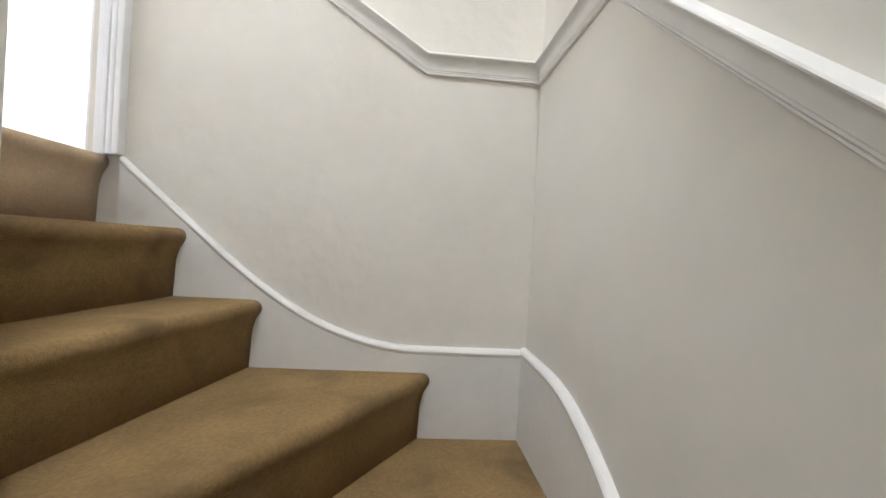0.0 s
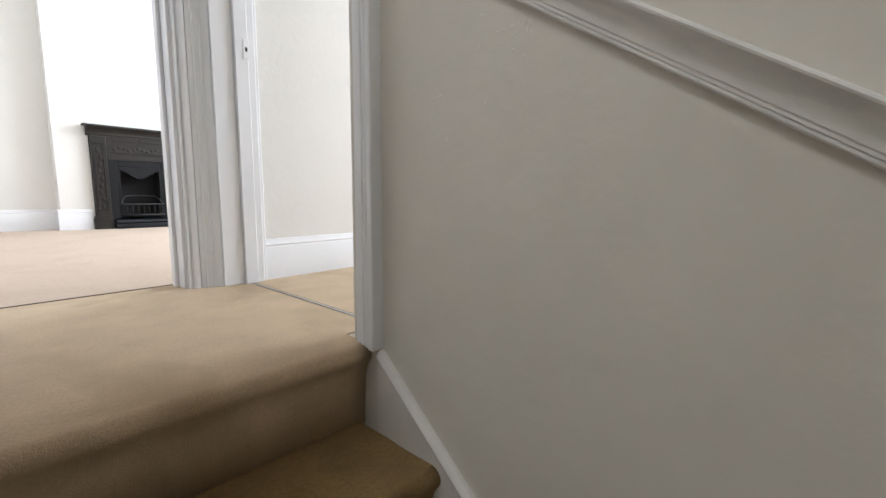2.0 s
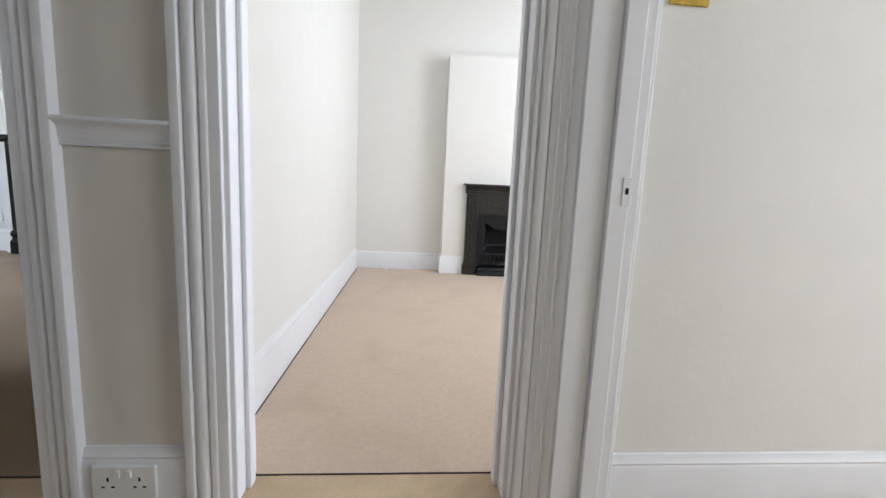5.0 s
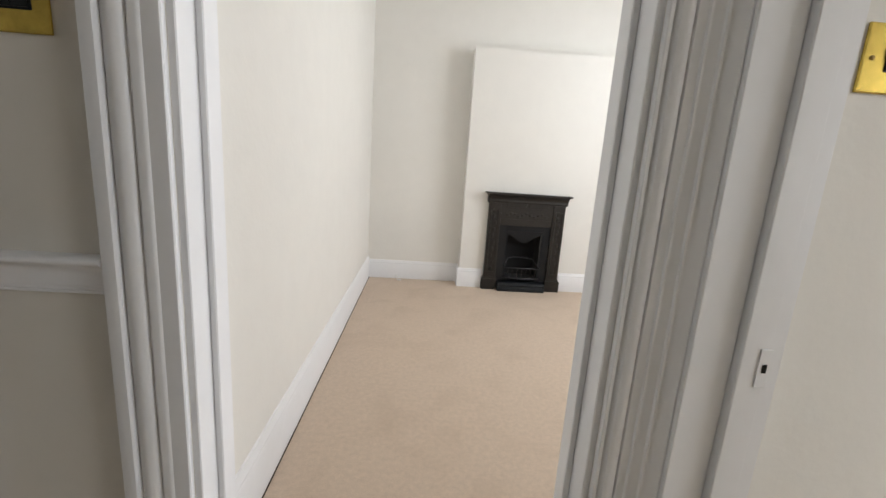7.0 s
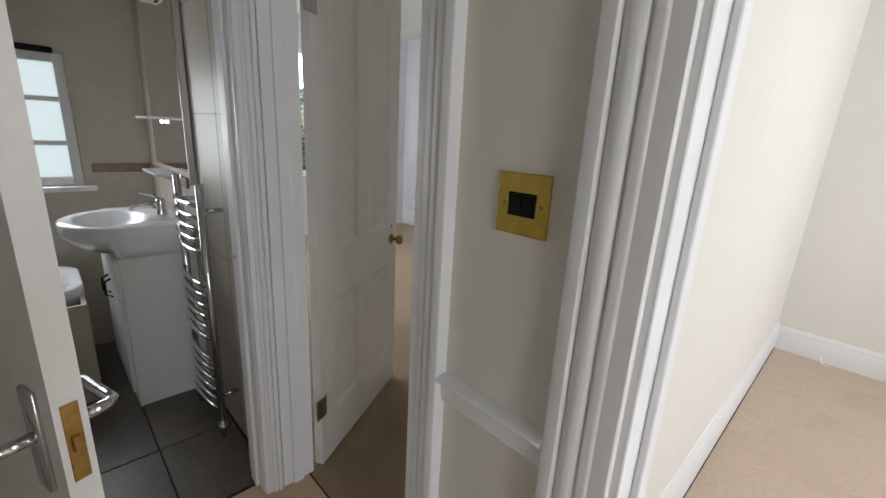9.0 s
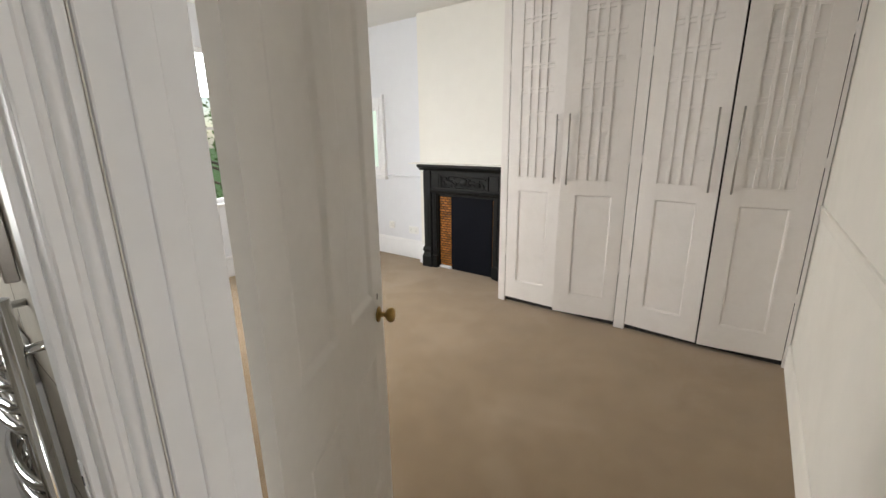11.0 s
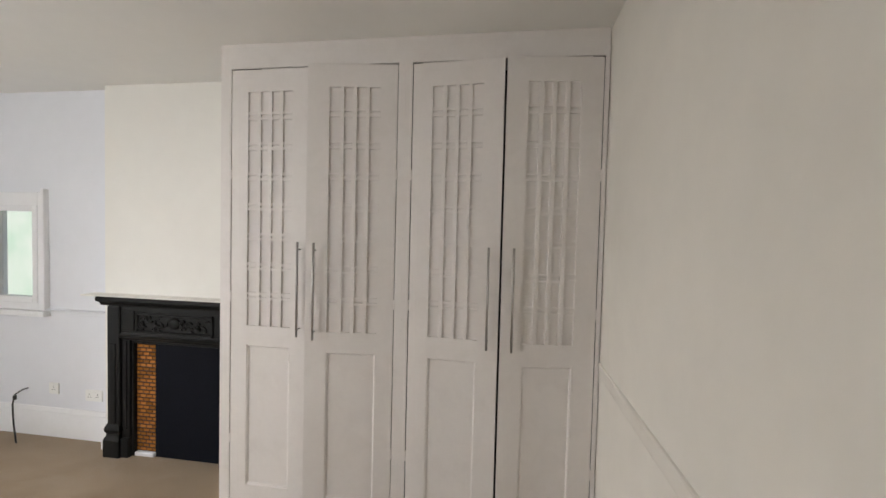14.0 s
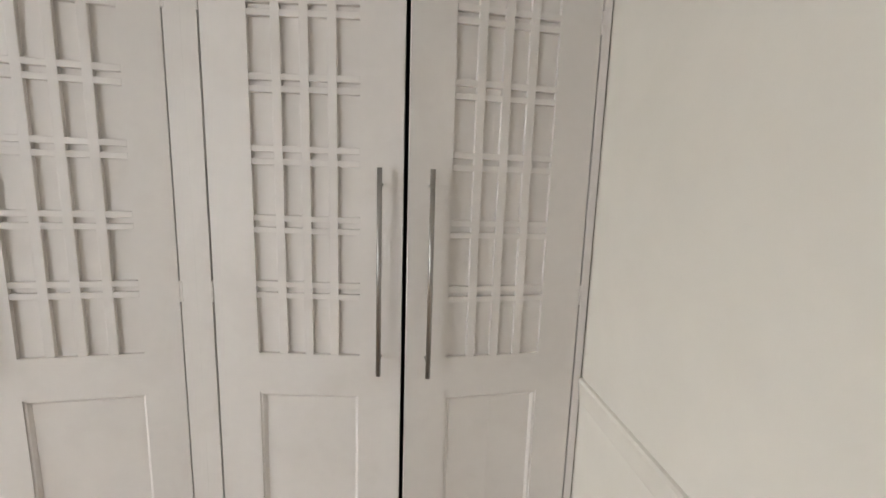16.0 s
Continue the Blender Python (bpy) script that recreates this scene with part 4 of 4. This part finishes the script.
    for s in (-1, 1):
        for row in range(28):
            if s < 0:
                cells = [(-0.267 + (c - 1) * 0.0515, 1.0) for c in range(3)] if row % 2 else [(-0.3325, 0.5), (-0.293, 1.0), (-0.2415, 1.0), (-0.2015, 0.5)]
            else:
                cells = [(0.336, 0.34)]
            for x, wide in cells:
                t = new("tile", tile_w)
                t.parent, t.location = slips[0 if s < 0 else 1], (x, -0.020, 0.046 + row * 0.0279)
                t.scale = (wide, 1, 1)
    part("opening_board", boxes(((-0.185, -0.030, 0.0), (0.325, -0.012, 0.825)), bevel=0.002), BOARD, f, "dark blue-black board closing the fire opening")
    part("hearth_strip", boxes(((-0.345, -0.045, 0), (-0.19, -0.005, 0.026)), bevel=0.003), PALE, f, "pale hearth strip")
    return f


black_fireplace()

# ---------------------------------------------------------------- windows
def window(name, lo, hi, axis, label, glass=GLASS, bars=(1, 1), sill=0.06, inward=1):
    """A sash in an opening. lo, hi: corners of the opening; axis: the wall's normal."""
    w = tagged(new(name), label, "window", kind="structure")
    lo, hi = Vector(lo), Vector(hi)
    i = {"x": 0, "y": 1}[axis]
    j = 1 - i
    mid = (lo[i] + hi[i]) / 2

    def bar(a0, z0, a1, z1, d):
        p, q = [0, 0, z0], [0, 0, z1]
        p[j], q[j], p[i], q[i] = a0, a1, mid - d, mid + d
        return (p, q)

    fw = 0.045
    part("window_frame", boxes(bar(lo[j], lo.z, lo[j] + fw, hi.z, 0.035), bar(hi[j] - fw, lo.z, hi[j], hi.z, 0.035), bar(lo[j] + fw, lo.z, hi[j] - fw, lo.z + fw, 0.035), bar(lo[j] + fw, hi.z - fw, hi[j] - fw, hi.z, 0.035), bevel=0.003), GLOSS, w)
    nx, nz = bars
    for k in range(1, nx):
        a = lo[j] + (hi[j] - lo[j]) * k / nx
        part("glazing_bar", boxes(bar(a - 0.011, lo.z + fw, a + 0.011, hi.z - fw, 0.016)), GLOSS, w)
    for k in range(1, nz):
        z = lo.z + (hi.z - lo.z) * k / nz
        part("glazing_bar", boxes(bar(lo[j] + fw, z - 0.012, hi[j] - fw, z + 0.012, 0.018)), GLOSS, w)
    for a in range(nx):
        for b in range(nz):
            a0, a1 = lo[j] + fw + (hi[j] - lo[j] - 2 * fw) * a / nx, lo[j] + fw + (hi[j] - lo[j] - 2 * fw) * (a + 1) / nx
            z0, z1 = lo.z + fw + (hi.z - lo.z - 2 * fw) * b / nz, lo.z + fw + (hi.z - lo.z - 2 * fw) * (b + 1) / nz
            p = part("pane", boxes(bar(a0, z0, a1, z1, 0.002)), glass, w)
            p.visible_shadow = False
    if sill:
        p, q = [0, 0, lo.z - 0.03], [0, 0, lo.z]
        p[j], q[j] = lo[j] - 0.05, hi[j] + 0.05
        face = hi[i] if inward > 0 else lo[i]
        p[i], q[i] = sorted((face, face + inward * sill))
        part("window_sill", boxes((p, q), bevel=0.006, seg=3), GLOSS, w)
    return w


window("window_1", (-5.87, 0.80, 0.8), (-5.75, 2.30, 2.3), "x", "large white sash window over the garden", bars=(2, 2))
window("window_2", (2.35, 0.85, 0.75), (2.47, 2.25, 2.5), "x", "white sash window of the small bedroom", bars=(2, 2), inward=-1)
window("window_3", (3.05, -2.15, 0.8), (3.17, -0.75, 2.2), "x", "white sash window of the side room", bars=(2, 2), inward=-1)
# unseen window, added as the opening for the south fill lamp
window("fill_window_4", (-5.40, -0.02, 0.8), (-4.10, 0.11, 2.3), "y", "unseen white sash window added to light the large bedroom", bars=(2, 2))
window("window_5", (-3.87, -1.00, 1.0), (-3.75, -0.36, 1.70), "x", "small white bathroom window with three frosted panes", FROST, (1, 3), 0.03)
window("window_6", (-5.44, 3.545, 1.045), (-5.03, 3.605, 1.80), "y", "small white alcove window looking onto a hazy garden", GLASS, (1, 1), 0.0, -1)
# moulded surround and sill of the alcove window
bm = boxes(((-5.62, 3.545, 0.99), (-5.44, 3.575, 1.90)), ((-5.03, 3.545, 0.99), (-4.99, 3.575, 1.90)), ((-5.44, 3.545, 1.80), (-5.03, 3.575, 1.90)), ((-5.44, 3.545, 0.99), (-5.03, 3.575, 1.045)), bevel=0.003)
setting("trim_window_6", bm, GLOSS, "broad white surround of the alcove window", "window surround")
setting("trim_window_6_sill", boxes(((-5.64, 3.51, 0.945), (-4.94, 3.575, 0.988)), ((-4.985, 3.53, 0.99), (-4.955, 3.575, 1.93)), bevel=0.006, seg=2), GLOSS, "white sill and raised edge of the alcove window", "window sill")
setting("trim_window_5_blind", boxes(((-3.76, -1.03, 1.695), (-3.735, -0.40, 1.725)), bevel=0.006), BLACKPL, "dark rolled blind at the head of the bathroom window", "blind")


# ---------------------------------------------------------------- switches and sockets
def switch_plate(at, rz, gangs, label, mat=BRASS, size=0.095):
    t = thing("light_switch", at, label, "light switch", rz=rz)
    h = size / 2
    part("plate", boxes(((-h, -0.005, -h), (h, 0, h)), bevel=0.0022, seg=2), mat, t)
    part("surround", boxes(((-0.0125 * gangs, -0.0062, -0.018), (0.0125 * gangs, -0.004, 0.018)), bevel=0.0008), BLACKPL, t)
    for k in range(gangs):
        x = (k - (gangs - 1) / 2) * 0.022
        bm = bmesh.new()
        loft(bm, [[Vector((x + sx, -0.006 - d, z)) for z, d in ((-0.015, 0), (-0.015, 0.002), (0.0, 0.003), (0.015, 0.006), (0.015, 0))] for sx in (-0.010, 0.010)])
        part("rocker", bm, BLACKPL, t)
    for s in (-1, 1):
        bm = bmesh.new()
        lathe(bm, [(0.0, -0.0068), (0.003, -0.0064), (0.0035, -0.005)], (s * 0.034, 0, 0), "y", 12)
        part("screw", bm, OLDBRASS, t, smooth=True)
    return t


switch_plate((-0.957, -0.0205, 1.292), 0, 2, "brass double light switch with black rockers on a cream wall")
switch_plate((0.272, -0.0505, 1.297), 0, 1, "bright brass light switch with one black rocker")


def socket(at, rz, gangs, label, depth=0.010):
    t = thing("power_socket", at, label, "socket", rz=rz)
    w = 0.146 if gangs == 2 else 0.086
    part("plate", boxes(((-w / 2, -depth, -0.043), (w / 2, 0, 0.043)), bevel=0.003, seg=2), WHITEPL, t)
    for g in range(gangs):
        cx = (g - (gangs - 1) / 2) * 0.072
        for dx, dz, sx, sz in ((0, 0.010, 0.0022, 0.005), (-0.011, -0.010, 0.004, 0.002), (0.011, -0.010, 0.004, 0.002)):
            part("slot", boxes(((cx + dx - sx, -depth - 0.0006, dz - sz), (cx + dx + sx, -depth + 0.001, dz + sz))), BLACKPL, t)
        part("switch", boxes(((cx * 0.36 - 0.006, -depth - 0.004, 0.016), (cx * 0.36 + 0.006, -depth + 0.001, 0.034)), bevel=0.001), WHITEPL, t)
    return t


socket((-1.0, -0.0385, 0.083), 0, 2, "white double power socket set into the skirting board")
socket((-4.91, 3.5695, 0.38), 0, 1, "white single power socket low on the alcove wall", 0.012)
socket((-4.55, 3.5695, 0.35), 0, 2, "white double power socket beside the fireplace", 0.012)
box_t = thing("junction_box", (-5.46, 3.5695, 0.37), "small white cable box on the alcove wall", "junction box")
part("cover", boxes(((-0.03, -0.022, -0.025), (0.03, 0, 0.025)), bevel=0.004, seg=2), WHITEPL, box_t)
part("conduit", boxes(((-0.004, -0.008, 0.025), (0.004, 0, 0.16)), bevel=0.002), WHITEPL, box_t)
cable = thing("cable", (-5.21, 3.55, 0.30), "loose black aerial cable hanging from the wall", "cable")
bm = bmesh.new()
tube(bm, [(0.05, 0.02, 0.06), (0.03, -0.01, 0.055), (-0.01, -0.03, 0.02), (-0.005, -0.05, -0.05), (0.04, -0.08, -0.12), (0.09, -0.11, -0.19), (0.13, -0.13, -0.25), (0.15, -0.14, -0.295)], 0.006, 8)
part("lead", bm, RUBBER, cable, smooth=True)
bm = bmesh.new()
lathe(bm, [(0.0, -0.02), (0.012, -0.018), (0.012, 0.016), (0.0, 0.018)], (-0.005, -0.035, 0.0), "z", 12)
part("plug", bm, RUBBER, cable, smooth=True)
stub = thing("cable_outlet", (-0.60, 3.165, 0.0), "tiny white cable stub on the carpet by the skirting", "cable")
bm = bmesh.new()
tube(bm, [(0, 0.03, 0.03), (0, 0.0, 0.022), (0.02, -0.03, 0.006), (0.05, -0.03, 0.006)], 0.006, 8)
part("lead", bm, WHITEPL, stub, smooth=True)


# ---------------------------------------------------------------- bathroom
def vanity():
    v = thing("vanity_unit", (-3.16, -0.031, 0), "white bathroom vanity cabinet standing on slate tiles", "cabinet")
    part("body", boxes(((-0.28, -0.315, 0.0), (0.28, 0, 0.77)), bevel=0.003), GLOSS, v)
    for s in (-1, 1):
        d = part("door", boxes(((min(0.003 * s, 0.278 * s), -0.333, 0.09), (max(0.003 * s, 0.278 * s), -0.316, 0.76)), bevel=0.003), GLOSS, v)
        bm = bmesh.new()
        tube(bm, [(s * 0.04, -0.333, 0.52), (s * 0.04, -0.36, 0.535), (s * 0.04, -0.36, 0.60), (s * 0.04, -0.333, 0.615)], 0.006)
        part("handle", bm, BLACKPL, d, smooth=True)
    return v


vanity()
basin = thing("wash_basin", (-3.16, -0.031, 0.772), "white ceramic wash basin on a vanity cabinet", "basin")
bm = bmesh.new()
rings = []
for fz, front, inner in ((0.0, 0.62, 0), (0.045, 0.86, 0), (0.075, 0.985, 0), (0.085, 1.0, 0), (0.130, 1.0, 0), (0.137, 0.995, 0), (0.140, 0.98, 0), (0.140, 0.90, 0.95), (0.134, 0, 0.90), (0.10, 0, 0.78), (0.05, 0, 0.52), (0.035, 0, 0.10)):
    ring = []
    for i in range(72):
        a = 2 * math.pi * i / 72
        c, s = math.cos(a), math.sin(a)
        if inner:
            x, y = 0.225 * inner * c, -0.285 + 0.165 * inner * s
        else:
            square = min(0.295 / max(abs(c), 1e-5), (0.268 if s > 0 else 0.045) / max(abs(s), 1e-5))
            r = max(square, front / math.sqrt((c / 0.26) ** 2 + (s / 0.225) ** 2))
            if fz > 0.136:
                r -= 0.006 * (fz - 0.134) / 0.006
            x, y = r * c, -0.27 + r * s
        ring.append(Vector((x, y, fz)))
    rings.append(ring)
loft(bm, rings)
part("bowl", bm, CERAMIC, basin, smooth=True)
bm = bmesh.new()
lathe(bm, [(0.0, 0.037), (0.020, 0.038), (0.024, 0.041), (0.021, 0.044), (0.012, 0.043), (0.0, 0.047)], (0.0, -0.285, 0.0), seg=20)
part("waste", bm, CHROME, basin, "chrome basin waste", smooth=True)
tap = thing("mixer_tap", (-3.12, -0.115, 0.912), "chrome mixer tap on the basin rim", "tap")
bm = bmesh.new()
lathe(bm, [(0.0, 0), (0.028, 0), (0.026, 0.012), (0.022, 0.05), (0.024, 0.075), (0.018, 0.088), (0.0, 0.09)], seg=20)
part("tap_body", bm, CHROME, tap, smooth=True)
bm = bmesh.new()
tube(bm, [(0, -0.01, 0.045), (0, -0.07, 0.06), (0, -0.12, 0.05), (0, -0.125, 0.035)], 0.012)
part("spout", bm, CHROME, tap, smooth=True)
bm = bmesh.new()
tube(bm, [(0, 0.0, 0.085), (0.0, -0.02, 0.10), (0.0, -0.085, 0.125)], 0.008)
part("lever", bm, CHROME, tap, smooth=True)

rail = thing("towel_rail", (-2.575, -0.031, 0.10), "chrome ladder towel radiator with curved bars", "towel rail")
for x in (-0.175, 0.175):
    bm = bmesh.new()
    tube(bm, [(x, -0.075, 0.0), (x, -0.075, 1.06)], 0.016, 14)
    part("upright", bm, CHROME, rail, smooth=True)
    bm = bmesh.new()
    tube(bm, [(x, -0.075, 0.0), (x, -0.075, -0.045), (x, -0.075, -0.095)], 0.011)
    lathe(bm, [(0.0, -0.06), (0.02, -0.058), (0.02, -0.02), (0.0, -0.018)], (x, -0.075, 0), "z", 14)
    part("valve", bm, CHROME, rail, smooth=True)
    for z in (0.12, 0.95):
        bm = bmesh.new()
        tube(bm, [(x, -0.06, z), (x, 0.0, z)], 0.010)
        part("bracket", bm, CHROME, rail, smooth=True)
for group_z in (0.06, 0.40, 0.78):
    for i in range(6 if group_z < 0.7 else 5):
        z = group_z + i * 0.048
        bm = bmesh.new()
        tube(bm, [(0.175 * math.cos(math.pi * (1 - q / 10)) * 1.0, -0.075 - 0.034 * math.sin(math.pi * q / 10), z) for q in range(11)], 0.010, 10)
        part("bar", bm, CHROME, rail, smooth=True)

mir = thing("mirror_cabinet", (-3.10, -0.031, 1.16), "tall bathroom mirror panel with a dark metal edge", "mirror")
part("mirror", boxes(((-0.36, -0.018, 0.0), (0.36, -0.002, 0.98))), MIRROR, mir)
part("edge_strip", boxes(((0.36, -0.03, -0.05), (0.376, -0.001, 1.2)), bevel=0.003), STEEL, mir, "dark metal edge strip")
for z in (0.0, 0.27):
    sh = thing("glass_shelf", (-3.12, -0.05, 1.12 + z), "narrow white glass shelf on the mirror", "shelf")
    part("shelf_plate", boxes(((-0.22, -0.09, 0.0), (0.10, 0, 0.012)), bevel=0.003), CERAMIC, sh)
    part("bracket", boxes(((-0.05, -0.02, -0.02), (-0.03, 0.0, 0.0)), bevel=0.002), CHROME, sh)
wl_t = thing("wall_light", (-3.24, -0.031, 1.98), "white bathroom wall light over the mirror, switched off", "wall light")
part("shade", boxes(((-0.27, -0.13, 0.0), (0.27, -0.02, 0.10)), bevel=0.025, seg=4), WHITEPL, wl_t)
for x in (-0.16, 0.02, 0.19):
    part("vent_slot", boxes(((x - 0.03, -0.10, -0.002), (x + 0.03, -0.085, 0.003))), BLACKPL, wl_t)
part("back_plate", boxes(((-0.25, -0.02, 0.01), (0.25, 0.0, 0.09))), WHITEPL, wl_t)

bath = thing("bathtub", (-3.40, -1.21, 0), "white bathtub with a stone-coloured panel below the window", "bathtub")
bm = bmesh.new()
rings = []
for z, kx, ky in ((0.50, 0.345, 0.745), (0.57, 0.345, 0.745), (0.575, 0.335, 0.735), (0.57, 0.29, 0.68), (0.40, 0.26, 0.62), (0.22, 0.20, 0.52)):
    rings.append([Vector((kx * max(-1, min(1, 1.15 * math.cos(2 * math.pi * i / 32))), ky * max(-1, min(1, 1.15 * math.sin(2 * math.pi * i / 32))), z)) for i in range(32)])
loft(bm, rings)
part("tub", bm, CERAMIC, bath, smooth=True)
part("bath_panel", boxes(((0.31, -0.74, 0.0), (0.33, 0.74, 0.52)), ((-0.34, 0.72, 0.0), (0.31, 0.74, 0.52))), WALLT, bath, "stone-coloured bath panel")
setting("trim_border_north", boxes(((-3.75, -0.042, 1.075), (-2.88, -0.029, 1.125)), bevel=0.002), BORDER, "brown patterned border tiles", "border tiles")
setting("trim_border_west", boxes(((-3.752, -0.32, 1.075), (-3.738, -0.042, 1.125)), bevel=0.002), BORDER, "brown patterned border tiles", "border tiles")

# ---------------------------------------------------------------- garden outside the windows

def tree(at, height, spread, seed, label):
    rnd = random.Random(seed)
    t = thing("tree", at, label, "tree", "garden trees")
    bm = bmesh.new()
    lathe(bm, [(0.22, 0), (0.16, height * 0.25), (0.10, height * 0.55), (0.03, height * 0.9)], seg=10)
    for k in range(7):
        a, z = rnd.uniform(0, 6.28), height * rnd.uniform(0.35, 0.7)
        tube(bm, [(0, 0, z), (math.cos(a) * spread * 0.35, math.sin(a) * spread * 0.35, z + spread * 0.25), (math.cos(a) * spread * 0.75, math.sin(a) * spread * 0.75, z + spread * 0.4)], 0.045, 6)
    part("trunk", bm, BARK, t)
    verts, faces = [], []
    clumps = [(rnd.gauss(0, spread * 0.45), rnd.gauss(0, spread * 0.45), height * rnd.uniform(0.35, 1.0)) for _ in range(34)]
    for cx, cy, cz in clumps:
        for _ in range(110):
            p = Vector((cx + rnd.gauss(0, 0.42), cy + rnd.gauss(0, 0.42), cz + rnd.gauss(0, 0.32)))
            u = Vector((rnd.gauss(0, 1), rnd.gauss(0, 1), rnd.gauss(0, 1))).normalized()
            v = u.orthogonal().normalized()
            s = rnd.uniform(0.05, 0.10)
            n = len(verts)
            verts += [p - u * s, p + v * s * 0.5, p + u * s, p - v * s * 0.5]
            faces.append((n, n + 1, n + 2, n + 3))
    me = bpy.data.meshes.new("crown")
    me.from_pydata([tuple(v) for v in verts], [], faces)
    me.materials.append(LEAF)
    c = new("crown", me)
    c.parent = t
    return t


tree((-13.0, 3.2, -6.0), 9.5, 2.6, 3, "leafy green garden tree beyond the bedroom window")
tree((-14.5, 7.5, -6.0), 8.5, 2.8, 5, "leafy green garden tree by the lawn")
tree((-8.5, 12.0, -6.0), 8.2, 2.4, 8, "leafy green garden tree behind the house")

setting("backdrop_garden", boxes(((-9.0, 5.4, -1.0), (-5.2, 5.42, 4.0))), GARDEN, "hazy bright garden beyond the alcove window", "backdrop")
setting("backdrop_daylight", boxes(((-4.9, -2.4, 0.0), (-4.88, -0.06, 3.0))), SKYLIT, "pale daylight beyond the bathroom window", "backdrop")

# ---------------------------------------------------------------- bathroom floor tiles
tile_me = bpy.data.meshes.new("floor_tile")
tb = boxes(((-0.213, -0.148, -0.004), (0.213, 0.148, 0.006)), bevel=0.002)
tb.to_mesh(tile_me), tb.free(), tile_me.materials.append(SLATE)
bath_floor = bpy.data.objects["floor_bath"]
for r in range(7):
    for c in range(4):
        o = new("floor_tile", tile_me)
        o.parent, o.location = bath_floor, (-3.562 + 0.4315 * c, -0.19 - 0.302 * r, 0.002)

# joints of the bathroom wall tiles
bath_wall = bpy.data.objects["wall_bath_north"]
for z in (0.42, 0.84, 1.42, 1.84, 2.26):
    part("tile_joint", boxes(((-3.74, -0.0308, z - 0.0015), (-2.12, -0.0300, z + 0.0015))), JOINT, bath_wall)
for x in (-3.42, -2.95, -2.38):
    part("tile_joint", boxes(((x - 0.0015, -0.0307, 0.01), (x + 0.0015, -0.0300, 2.66))), JOINT, bath_wall)
